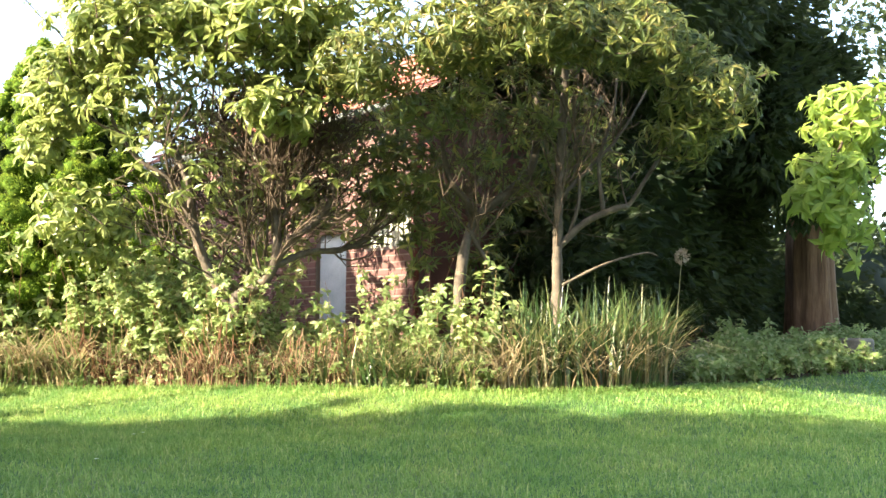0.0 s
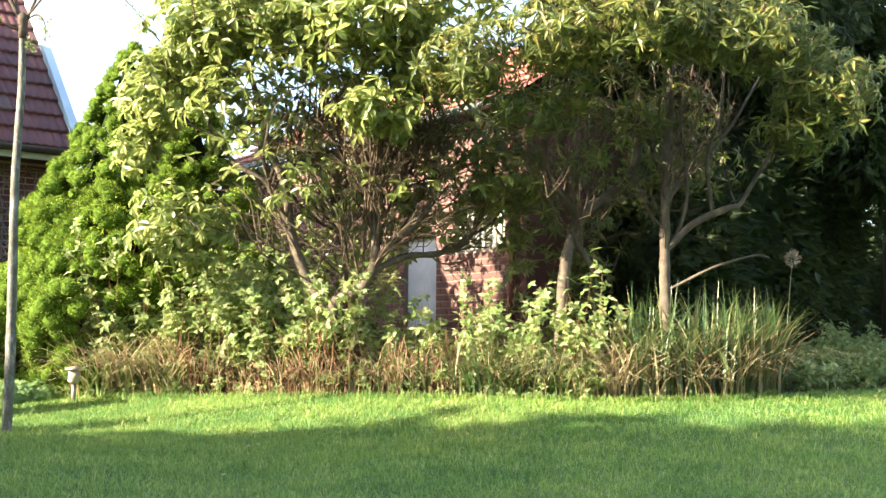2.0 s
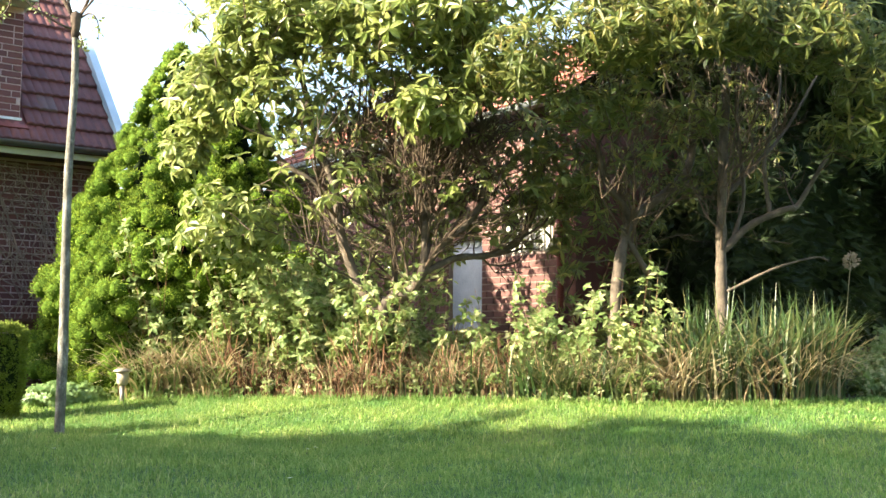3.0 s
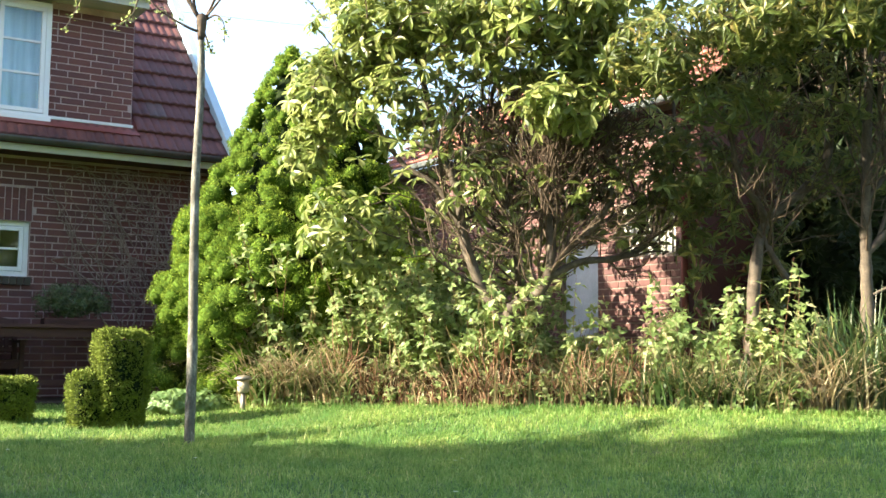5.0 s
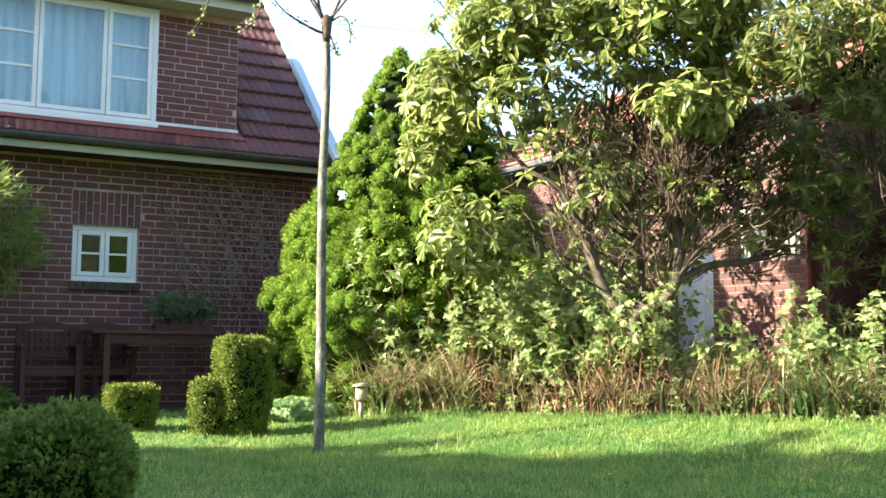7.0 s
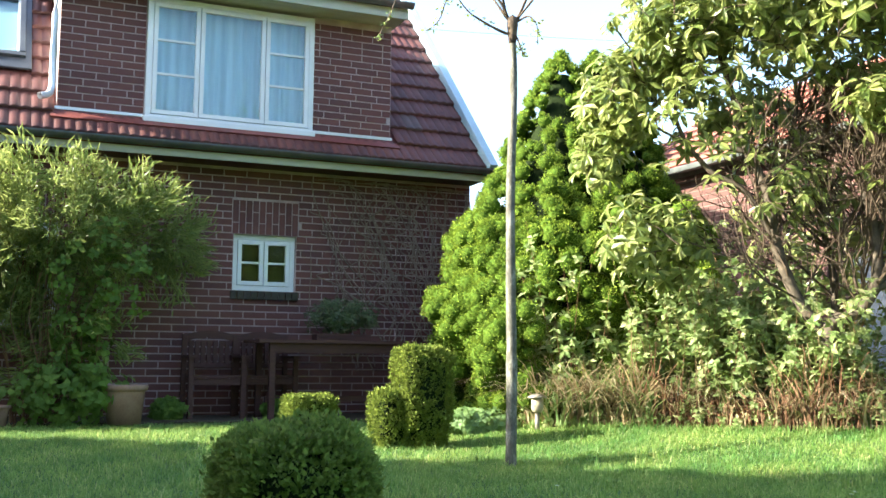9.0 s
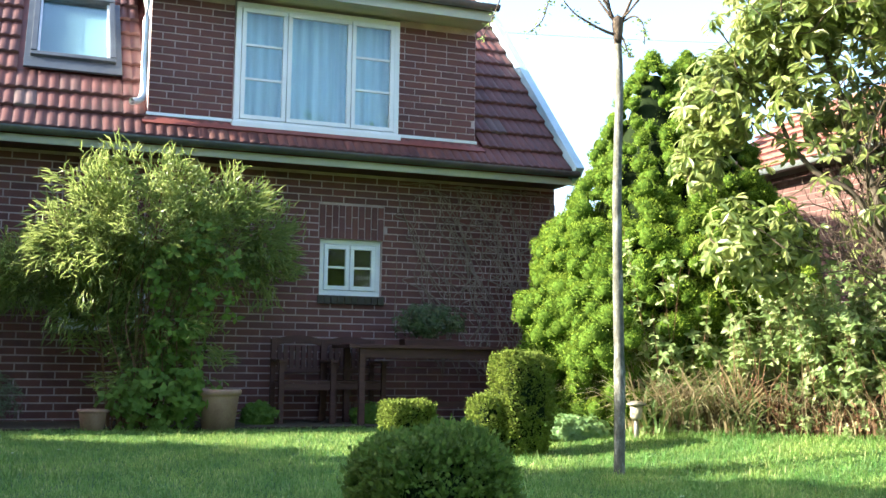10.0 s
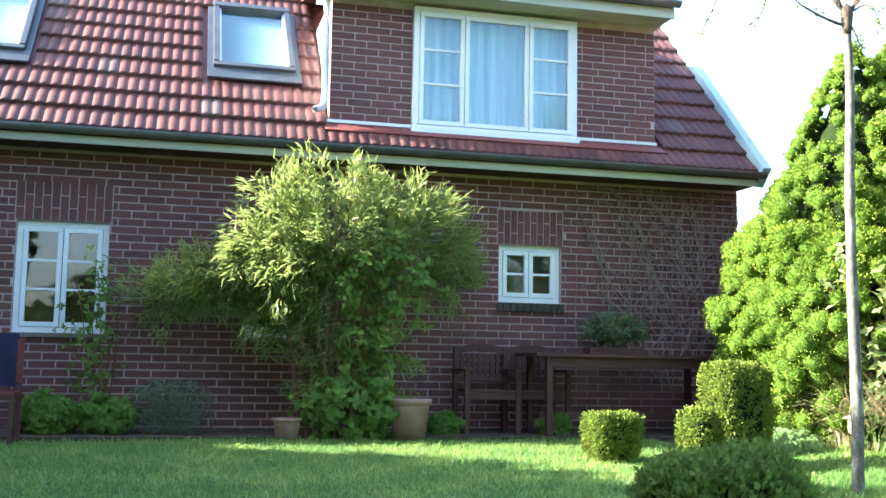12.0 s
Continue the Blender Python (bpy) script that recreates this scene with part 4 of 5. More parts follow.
for k, (c, r, n) in enumerate(blob_list):
    p, a = in_blob(n, c, r, 0.45, 0.25, 1.4, 20 + k * 3.1)
    P.append(p)
    A.append(a)
P, A = np.concatenate(P), np.concatenate(A)
pick = rng.choice(len(P), 900, replace=False)
tagged(part("bare_twig", fan(paths, 13, 7, 2, np.array([6.1, -6.4, 2.6]), np.array([1.25, 1.0, 1.15]), 0.011), M["branch"], ever), kind="stuff").location = off
tagged(part("branch", grown(paths, P[pick], 0.0035), M["branch"], ever), kind="stuff").location = off
part("crown", whorls(P, unit(A) + 0.5 * rand_dirs(len(P)) + np.array([-0.15, -0.3, 0.5]), 9, 0.135, 0.036, 0.0), M["rhodo_dark"], ever, "narrow green leaf rosettes").location = off

# yew mass behind, its deep shade painted into leaves and solid cores
yew = thing("yew_tree", "dense yew behind the shrubs, its shade painted near black", "tree", (9.5, -4.2, 0.2))
g, _ = limb([(9.5, -4.2, 0.0), (9.5, -4.2, 2.5), (9.55, -4.1, 5.0)], 0.2, 0.05)
part("trunk", g, M["branch"], yew, smooth=True).location = (-9.5, 4.2, -0.2)
P, A = [], []
for k, (c, r, n) in enumerate((((9.6, -4.3, 2.6), (2.6, 1.3, 2.6), 16000), ((8.2, -3.6, 2.2), (1.5, 1.2, 2.1), 8000), ((11.4, -4.2, 2.6), (1.6, 1.0, 2.8), 9000), ((15.6, -2.6, 1.5), (3.2, 1.0, 1.6), 9000), ((11.6, -6.0, 3.6), (1.5, 0.5, 1.3), 5000), ((9.0, -5.3, 5.0), (3.0, 1.6, 1.4), 9000), ((8.0, -5.2, 1.4), (1.1, 0.6, 1.3), 4500), ((12.2, -3.7, 1.7), (1.3, 0.8, 2.1), 5000), ((17.5, -3.4, 1.5), (2.2, 1.0, 1.7), 4000))):
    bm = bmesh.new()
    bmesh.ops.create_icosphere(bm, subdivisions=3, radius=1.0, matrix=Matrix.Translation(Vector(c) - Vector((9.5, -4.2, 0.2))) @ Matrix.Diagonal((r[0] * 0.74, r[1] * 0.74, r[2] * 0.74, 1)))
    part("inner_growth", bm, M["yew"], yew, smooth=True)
    p, a = in_blob(n, c, r, 0.75, 0.18, 1.6, 50 + k * 2.7)
    P.append(p)
    A.append(a)
P, A = np.concatenate(P), np.concatenate(A)
ok = P[:, 2] > 0.15
P, A = P[ok], A[ok]
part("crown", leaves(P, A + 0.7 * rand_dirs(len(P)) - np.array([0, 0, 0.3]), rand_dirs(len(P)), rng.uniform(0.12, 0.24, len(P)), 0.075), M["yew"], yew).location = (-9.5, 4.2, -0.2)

# bright conifer beside the house
con = thing("conifer", "bright yellow-green cone-shaped dwarf conifer", "conifer", (2.9, -1.9, 0.15))
g, _ = limb([(2.9, -1.9, 0.0), (2.9, -1.9, 2.0), (2.9, -1.9, 3.6)], 0.09, 0.02)
part("trunk", g, M["branch"], con, smooth=True).location = (-2.9, 1.9, -0.15)


CON_Z = [0.1, 0.5, 1.0, 1.4, 1.8, 2.05, 2.3, 2.6, 3.1, 3.4, 3.75, 3.95]
CON_R = [1.05, 1.22, 1.22, 1.25, 1.12, 1.00, 0.84, 0.68, 0.47, 0.35, 0.17, 0.03]
CON_AXES = ((2.93, -1.97, 3.92), (3.32, -2.06, 3.98))
# solid cores, coloured as the shaded inside of the conifer
for cx, cy, top in CON_AXES:
    prof = [(max(0.01, 0.72 * np.interp(z, CON_Z, CON_R) - 0.05), z * top / 3.95) for z in np.linspace(0.05, 3.7, 30)]
    part("inner_growth", lathe(prof, 28, (cx - 2.9, cy + 1.9, -0.15)), M["core"], con, "dark core painted as the shade inside", True)


def conifer_points(n):
    """Points and outward ways on a two-peaked cone with a lobed skirt, with the share of the height."""
    out_p, out_n, out_s = [], [], []
    for k, (cx, cy, top) in enumerate(CON_AXES):
        z = rng.uniform(0.1, 3.93, n * 2)
        r = np.interp(z, CON_Z, CON_R)
        ok = rng.uniform(0, 1.4, n * 2) < r + 0.12
        z, r = z[ok][:n // 2], r[ok][:n // 2]
        a = rng.uniform(0, 2 * np.pi, len(z))
        q = np.stack([np.cos(a) * 2.4 + 5 * k, np.sin(a) * 2.4, z * 2.1], -1)
        lump = np.array([noise.noise(Vector(w)) + 0.5 * noise.noise(Vector(w * 2.7)) for w in q])
        r = r + np.maximum(lump, -0.7) * np.interp(z, [0.2, 2.0, 2.6, 3.9], [0.26, 0.24, 0.10, 0.03])
        out_p.append(np.stack([cx + r * np.cos(a), cy + r * np.sin(a), z * top / 3.95], -1))
        out_n.append(np.stack([np.cos(a), np.sin(a), np.full(len(z), 0.4)], -1))
        out_s.append(z / 3.95)
    return np.concatenate(out_p), unit(np.concatenate(out_n)), np.concatenate(out_s)


SPRAY = (np.array([[0, 0, 0], [0.5, 0.5, 0.06], [1.0, 0, -0.12], [0.5, -0.5, 0.06]]), np.array([[0, 2, 1], [0, 3, 2]]))
C, CN, CS = conifer_points(2600)
puff = rng.uniform(0.055, 0.145, len(C)) * np.interp(CS, [0, 0.5, 0.65, 1.0], [1.1, 1.05, 0.8, 0.6])
bm = bmesh.new()
bmesh.ops.create_icosphere(bm, subdivisions=2, radius=1.0)
ball_v, ball_f = np.array([v.co[:] for v in bm.verts]), np.array([[v.index for v in f.verts] for f in bm.faces])
bm.free()
rough = 1 + 0.08 * rng.normal(size=(len(C), len(ball_v), 1))
V = C[:, None] - 0.03 * CN[:, None] + ball_v[None] * rough * (0.74 * puff)[:, None, None]
V[:, :, 2] = np.maximum(V[:, :, 2], 0.16)
tagged(part("dense_growth", (V.reshape(-1, 3), (ball_f[None] + len(ball_v) * np.arange(len(C))[:, None, None]).reshape(-1, 3)), M["puff"], con, smooth=True), "tight green puffs of growth", kind="stuff").location = (-2.9, 1.9, -0.15)
own = np.repeat(np.arange(len(C)), (11500 * puff ** 2 + 20).astype(int))
d = unit(rand_dirs(len(own)) + 0.6 * CN[own] + np.array([0, 0, 0.3]))
P = C[own] - 0.03 * CN[own] + d * (puff[own] * rng.uniform(0.72, 1.04, len(own)))[:, None]
ok = P[:, 2] > 0.16
P, A = P[ok], d[ok]
part("crown", leaves(P - 0.01 * A, A + 0.6 * rand_dirs(len(P)) + np.array([0, 0, 0.2]), A + 0.6 * rand_dirs(len(P)), rng.uniform(0.018, 0.030, len(P)), rng.uniform(0.009, 0.015, len(P)), SPRAY), M["conifer"], con, "fine bright green sprays").location = (-2.9, 1.9, -0.15)

# box topiary
def topiary(name, label, at, shapes, n, size, material, core):
    """Clipped box: leaves on the skin of blocks (centre, half sizes, roundness, share of the width at the base) round a
    core coloured dark for the shade inside.
    """
    t = thing(name, label, "topiary", at, "clipped box shrubs")
    P, A = [], []
    total = sum(h[0] * h[1] + h[1] * h[2] + h[0] * h[2] for _, h, _, _ in shapes)
    bm = bmesh.new()
    for c, h, e, foot in shapes:
        h = np.array(h)
        k = int(n * (h[0] * h[1] + h[1] * h[2] + h[0] * h[2]) / total) // 14
        u = rng.uniform(-1, 1, (k, 3))
        face = rng.choice(3, k, p=np.array([h[1] * h[2], h[0] * h[2], h[0] * h[1]]) / (h[1] * h[2] + h[0] * h[2] + h[0] * h[1]))
        u[np.arange(k), face] = np.sign(rng.uniform(-1, 1, k))
        u = u / np.maximum(1.0, (np.abs(u) ** e).sum(1) ** (1 / e))[:, None]
        out = unit(np.sign(u) * np.abs(u) ** (e - 1) / h)
        ln = np.array([noise.noise(Vector(q * 2.4)) for q in u])
        p = u * h * (1 + 0.05 * ln + rng.normal(0.0, 0.02, k))[:, None]
        p[:, :2] *= np.interp(u[:, 2], [-1, -0.2, 1], [foot, 1, 1])[:, None]
        p = np.repeat(p + np.array(c), 14, 0)
        P.append(p + rng.normal(0, size * 0.6, p.shape))
        A.append(np.repeat(out, 14, 0))
        vs = bmesh.ops.create_icosphere(bm, subdivisions=3, radius=1.0)["verts"]
        for v in vs:
            w = np.array(v.co)
            w = w / (np.abs(w) ** e).sum() ** (1 / e)
            w[:2] *= np.interp(w[2], [-1, -0.2, 1], [foot, 1, 1])
            v.co = Vector(w * h * 0.84 + np.array(c))
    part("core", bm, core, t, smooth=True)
    P, A = np.concatenate(P), np.concatenate(A)
    ok = P[:, 2] > 0.0
    P, A = P[ok], A[ok]
    part("foliage", leaves(P, A + 0.7 * rand_dirs(len(P)) + np.array([0, 0, 0.35]), A + 0.8 * rand_dirs(len(P)), rng.uniform(0.7, 1.25, len(P)) * size, rng.uniform(0.5, 0.8, len(P)) * size), material, t)
    return t


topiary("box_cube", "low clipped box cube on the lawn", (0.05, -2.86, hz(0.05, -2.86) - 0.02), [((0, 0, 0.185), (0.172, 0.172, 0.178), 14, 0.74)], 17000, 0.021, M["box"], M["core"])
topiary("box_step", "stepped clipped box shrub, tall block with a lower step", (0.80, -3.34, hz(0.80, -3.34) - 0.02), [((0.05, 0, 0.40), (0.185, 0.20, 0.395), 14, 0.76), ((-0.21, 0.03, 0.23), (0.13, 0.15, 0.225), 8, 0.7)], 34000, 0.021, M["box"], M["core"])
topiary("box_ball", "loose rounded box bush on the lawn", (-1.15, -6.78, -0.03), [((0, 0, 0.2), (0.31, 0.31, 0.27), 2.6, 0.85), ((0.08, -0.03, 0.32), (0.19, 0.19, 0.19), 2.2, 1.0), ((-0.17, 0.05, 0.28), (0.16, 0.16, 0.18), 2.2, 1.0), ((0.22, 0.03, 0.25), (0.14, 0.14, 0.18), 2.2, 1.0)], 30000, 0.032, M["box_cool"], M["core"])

# young tree with a straight bare trunk
TX, TY = 1.05, -4.54
young = thing("young_tree", "young lawn tree with a straight speckled grey trunk", "tree", (TX, TY, 0))
g, _ = limb([(0, 0, -0.05), (0.005, 0, 0.6), (0.0, 0.01, 1.3), (-0.01, 0, 2.0), (0.01, 0, 2.7), (0, 0, 3.18)], 0.041, 0.026, 12, 0.05)
part("trunk", g, M["bark"], young, smooth=True)
twigs, knob = [], []
# side: along the lawn, seen square from the path; out: towards it
SIDE, OUT = np.array([0.927, -0.375, 0]), np.array([-0.375, -0.927, 0])
for r0, way in ((0.013, [(0, 0, 3.14), (-0.10, 0.02, 3.17), (-0.24, 0.04, 3.24), (-0.36, 0.06, 3.33), (-0.55, 0.1, 3.6)]),
                (0.010, [(0.01, 0, 3.16), (0.04, 0.02, 3.10), (0.065, 0.03, 3.02), (0.10, 0.03, 2.97)]),
                (0.012, [(-0.02, 0, 3.24), (-0.12, 0.03, 3.42), (-0.4, 0.05, 3.74), (-0.74, 0.1, 3.62), (-0.90, 0.1, 3.26), (-1.0, 0.12, 3.05)]),
                (0.010, [(-0.02, 0, 3.24), (-0.2, -0.1, 3.5), (-0.45, -0.15, 3.50), (-0.54, -0.16, 3.30), (-0.64, -0.16, 3.21)]),
                (0.016, [(0.02, 0, 3.24), (0.07, 0.02, 3.34), (0.2, 0.05, 3.7), (0.3, 0.1, 4.2)]),
                (0.016, [(-0.01, 0, 3.24), (-0.06, -0.02, 3.36), (-0.12, -0.05, 3.8), (-0.15, -0.1, 4.4)]),
                (0.009, [(0.03, 0, 3.24), (0.11, 0.05, 3.27), (0.17, 0.08, 3.20), (0.18, 0.08, 3.05)]),
                (0.009, [(0.02, 0, 3.25), (0.3, 0.2, 3.5), (0.7, 0.3, 3.42), (0.95, 0.3, 3.2)])):
    g, p = limb([tuple(SIDE * a + OUT * b + np.array([0, 0, c])) for a, b, c in way], r0, 0.003, 6)
    twigs.append(g)
    knob.append(p)
for g in twigs:
    part("twig", g, M["branch"], young, smooth=True)
part("knob", lathe([(0.0, 3.06), (0.028, 3.08), (0.034, 3.14), (0.042, 3.22), (0.040, 3.27), (0.0, 3.30)], 10), M["branch"], young, smooth=True)
K = np.concatenate([p[k::5] for p in knob for k in (9, 11)])
K = np.repeat(K, 7, 0) + rng.normal(0, 0.018, (len(K) * 7, 3))
part("foliage", leaves(K, rand_dirs(len(K)), rand_dirs(len(K)), rng.uniform(0.02, 0.045, len(K)), rng.uniform(0.014, 0.028, len(K))), M["fresh"], young, "sparse unfolding leaves")

# bed edge: canes, weeds, dry grass
def along_edge(n, s0, s1, depth0, depth1):
    """Points inside the bed, between two places along its front (x), at a depth behind the edge."""
    x = rng.uniform(s0, s1, n)
    y = np.interp(x, EDGE[:, 0], EDGE[:, 1])
    q = rng.uniform(depth0, depth1, n)
    x2, y2 = x + 0.70 * q, y + 0.70 * q
    free = (np.hypot(x2 - 1.85, y2 + 3.5) > 0.45) & (np.hypot(x2 - 1.99, y2 + 3.2) > 0.25)
    x2, y2 = np.where(free, x2, x2 + 0.75), np.where(free, y2, y2 - 0.25)
    return np.stack([x2, y2, height(x2, y2)], -1)


def patch(name, label, category, P0, fn):
    ob = thing(name, label, category, tuple(P0), kind="stuff")
    for pname, geo, m in fn():
        part(pname, geo, M[m], ob).location = tuple(-np.array(P0))
    return ob


def canes():
    P = along_edge(1250, 2.5, 4.3, 0.04, 0.8)
    n = len(P)
    H = rng.uniform(0.25, 0.75, n) * np.array([0.75 + 0.7 * noise.noise(Vector((q[0] * 2.6, q[1] * 2.6, 1.0))) for q in P])
    D = rand_dirs(n) * np.array([1, 1, 0])
    b = rng.uniform(0.05, 0.5, n)
    tips = P + D / np.linalg.norm(D, axis=1)[:, None] * (b * H)[:, None] + np.array([0, 0, 1.0]) * (H * (1 - 0.45 * b))[:, None]
    tubes = [tube(np.stack([p, p * 0.75 + t * 0.25 + np.array([0, 0, 0.09]), p * 0.35 + t * 0.65 + np.append(rng.normal(0, 0.03, 2), 0.06), t]), [0.0065, 0.0058, 0.0048, 0.003], 4) for p, t in zip(P, tips)]
    return [("canes", join(tubes), "cane")]


def weeds(n, s0, s1, d0, d1, h0, h1, size, per=9):
    P = along_edge(n, s0, s1, d0, d1)
    H = rng.uniform(h0, h1, n) * np.array([0.78 + 0.75 * noise.noise(Vector((q[0] * 1.9, q[1] * 1.9, 5.0))) for q in P])
    D = rand_dirs(n) * np.array([1, 1, 0])
    tips = P + 0.38 * D * H[:, None] + np.array([0, 0, 1.0]) * H[:, None]
    tubes = [tube(np.stack([p, p * 0.5 + t * 0.5, t]), [0.004, 0.003, 0.0015], 4) for p, t in zip(P, tips)]
    L = []
    for p, t in zip(P, tips):
        s = rng.uniform(0.4, 1.0, per)[:, None]
        L.append(p + (t - p) * s + rng.normal(0, 0.03, (per, 3)))
    L = np.concatenate(L)
    geo = whorls(L, rand_dirs(len(L)) * 0.6 + np.array([-0.2, -0.4, 0.8]), 4, size, size * 0.55, 0.1)
    return [("stalks", join(tubes), "cane"), ("foliage", geo, "fresh")]


def dry(n, s0, s1, d0, d1, h0, h1, width, m, bend0=0.2, bend1=1.3):
    P = along_edge(n, s0, s1, d0, d1)
    return [("blades", blades(P, rand_dirs(n), rng.uniform(h0, h1, n), rng.uniform(0.5, 1.2, n) * width, rng.uniform(bend0, bend1, n), 5), m)]


patch("cane_thicket", "thicket of reddish-brown bare canes at the bed edge", "canes", (3.4, -4.4, 0.25), canes)
patch("bramble", "leafy bramble shoots with fresh green leaves", "bramble", (2.9, -3.3, 0.2), lambda: weeds(760, 2.05, 3.6, 0.2, 1.0, 0.7, 1.6, 0.085, 11))
patch("bramble", "leafy bramble shoots in front of the stems", "bramble", (4.3, -5.2, 0.25), lambda: weeds(230, 3.3, 5.2, 0.25, 1.1, 0.4, 1.25, 0.08, 9))
patch("weeds", "low green weeds along the lawn edge", "weed", (3.6, -5.0, 0.25), lambda: weeds(330, 1.9, 5.2, 0.0, 0.4, 0.05, 0.35, 0.055, 4))
patch("dry_grass", "straw-coloured dry grass in the bed", "dry grass", (2.6, -3.4, 0.25), lambda: dry(1000, 2.05, 2.7, 0.02, 0.45, 0.4, 0.9, 0.020, "straw", 0.3, 1.5) + [("green_blades", dry(420, 2.05, 2.75, 0.0, 0.4, 0.3, 0.75, 0.022, "mint", 0.3, 1.4)[0][1], "mint"), ("loose_blades", dry(450, 2.5, 3.6, 0.03, 0.8, 0.25, 0.8, 0.011, "straw", 0.3, 1.8)[0][1], "straw")])
patch("dry_grass", "straw-coloured dry grass in the bed", "dry grass", (4.6, -6.0, 0.25), lambda: dry(1300, 3.3, 5.6, 0.03, 0.8, 0.2, 0.8, 0.013, "straw", 0.4, 1.9) + [("green_blades", dry(330, 3.6, 4.7, 0.02, 0.6, 0.25, 0.65, 0.022, "iris", 0.3, 1.3)[0][1], "iris")])
patch("iris_clump", "tall clump of green iris leaves with dry brown blades", "iris", (5.9, -7.0, 0.25), lambda: dry(1000, 5.35, 7.2, 0.05, 1.0, 0.55, 1.15, 0.028, "iris", 0.05, 0.75) + [("dry_blades", dry(380, 5.2, 7.2, 0.02, 0.7, 0.4, 1.0, 0.020, "straw", 0.3, 1.7)[0][1], "straw")])
patch("lily_clump", "low clump of arching green strap leaves", "lily", (4.9, -6.5, 0.25), lambda: dry(420, 4.4, 5.05, 0.02, 0.5, 0.3, 0.6, 0.028, "iris", 0.3, 1.1))
patch("grey_shrub", "low grey-green cushion shrub", "shrub", (7.3, -6.6, 0.25), lambda: [("foliage", leaves(*(lambda pa: (pa[0], pa[1] + 0.6 * rand_dirs(len(pa[0])), rand_dirs(len(pa[0])), 0.04, 0.014))(in_blob(3500, (7.3, -6.6, 0.45), (0.7, 0.45, 0.32), 0.6, 0.2, 1.5, 70)))[:2], "grey_leaf")])
patch("ground_cover", "green fern-like ground cover under the trees", "ground cover", (9.5, -6.0, 0.25), lambda: weeds(800, 7.6, 14.5, 0.1, 1.9, 0.12, 0.42, 0.09, 7))
patch("mint_patch", "pale green leafy patch beside the garden lamp", "herb", (1.75, -2.3, 0.15), lambda: [("foliage", whorls(*(lambda pa: (pa[0], pa[1] + np.array([-0.2, -0.4, 0.8])))(in_blob(420, (1.6, -2.75, 0.20), (0.36, 0.22, 0.12), 0.3, 0.2, 1.5, 71)), 5, 0.06, 0.045, 0.1), "mint")])
fl = thing("dried_flower", "faded pale flower head on a tall stalk", "flower", (7.62, -7.0, 0.25))
part("stalk", tube([(0.1, 0.2, 0.0), (0.05, 0.1, 0.7), (0, 0, 1.26)], [0.006, 0.005, 0.003], 5), M["straw"], fl)
p, a = in_blob(160, (0, 0, 1.28), (0.055, 0.055, 0.06), 0.3)
part("head", leaves(p, a, rand_dirs(160), 0.04, 0.02), M["flower"], fl)

# garden lamp
LX, LY = 1.99, -3.2
LK = 0.86
lamp = thing("garden_lamp", "small pale garden bollard lamp with a flat cap", "lamp", (LX, LY, hz(LX, LY)))
part("post", lathe([(0.0, -0.05), (0.024, -0.05), (0.024, 0.20), (0.0, 0.20)], 14), M["lampmetal"], lamp, smooth=True)
part("lantern", lathe([(0.0, 0.20), (0.045, 0.20), (0.062, 0.23), (0.062, 0.335), (0.0, 0.34)], 18), M["lamp_glass"], lamp, "frosted cream glass", True)
part("cap", lathe([(0.0, 0.34), (0.095, 0.34), (0.10, 0.352), (0.06, 0.375), (0.0, 0.385)], 18), M["lampmetal"], lamp, smooth=True)

lamp.scale = (LK, LK, LK)

# bamboo bush in front of the wall
bam = thing("bamboo", "bushy bamboo with light yellow-green narrow leaves", "bamboo", (-1.95, -0.95, 0.12))
boff = (1.95, 0.95, -0.12)
cul = []
for k in range(60):
    a, q = rng.uniform(0, 2 * np.pi), rng.uniform(0, 1)
    base = np.array([-1.9 + 0.3 * q * math.cos(a), -0.85 + 0.2 * q * math.sin(a), 0.1])
    top = np.array([-1.85 + rng.uniform(0.2, 1.1) * math.cos(a), min(-0.2, -0.95 + 0.4 * math.sin(a)), rng.uniform(1.4, 2.35)])
    s = np.linspace(0, 1, 7)[:, None]
    cul.append(tube(base + (top - base) * np.concatenate([s ** 1.7, s ** 1.7, s ** 0.9], 1), np.linspace(0.008, 0.002, 7), 5))
tagged(part("culm", join(cul), M["cane"], bam), kind="stuff").location = boff
P, A = [], []
for k, (c, r, n) in enumerate((((-1.85, -1.0, 1.98), (0.85, 0.5, 0.62), 900), ((-2.45, -0.95, 1.75), (0.55, 0.4, 0.5), 420), ((-2.95, -0.65, 1.55), (0.55, 0.35, 0.33), 320), ((-1.05, -0.8, 1.95), (0.5, 0.35, 0.48), 380), ((-0.7, -0.65, 1.75), (0.3, 0.25, 0.4), 120),
                               ((-1.75, -0.95, 1.05), (0.52, 0.35, 0.75), 420), ((-3.35, -0.6, 1.35), (0.4, 0.25, 0.3), 130), ((-2.3, -0.75, 1.2), (0.42, 0.3, 0.36), 230), ((-1.75, -1.0, 2.40), (0.22, 0.2, 0.20), 60), ((-2.35, -0.9, 2.3), (0.25, 0.2, 0.25), 60))):
    p, a = in_blob(n, c, r, 0.3, 0.42, 2.4, 300 + k * 2.3)
    P.append(p)
    A.append(a)
P, A = np.concatenate(P), np.concatenate(A)
P, A = P[::4], A[::4]
P, A = np.repeat(P, 24, 0) + rng.normal(0, 0.05, (len(P) * 24, 3)), np.repeat(unit(A + 0.6 * rand_dirs(len(A))), 24, 0)
ok = (P[:, 1] < -0.06) & (P[:, 2] < 2.68)
P, A = P[ok], A[ok]
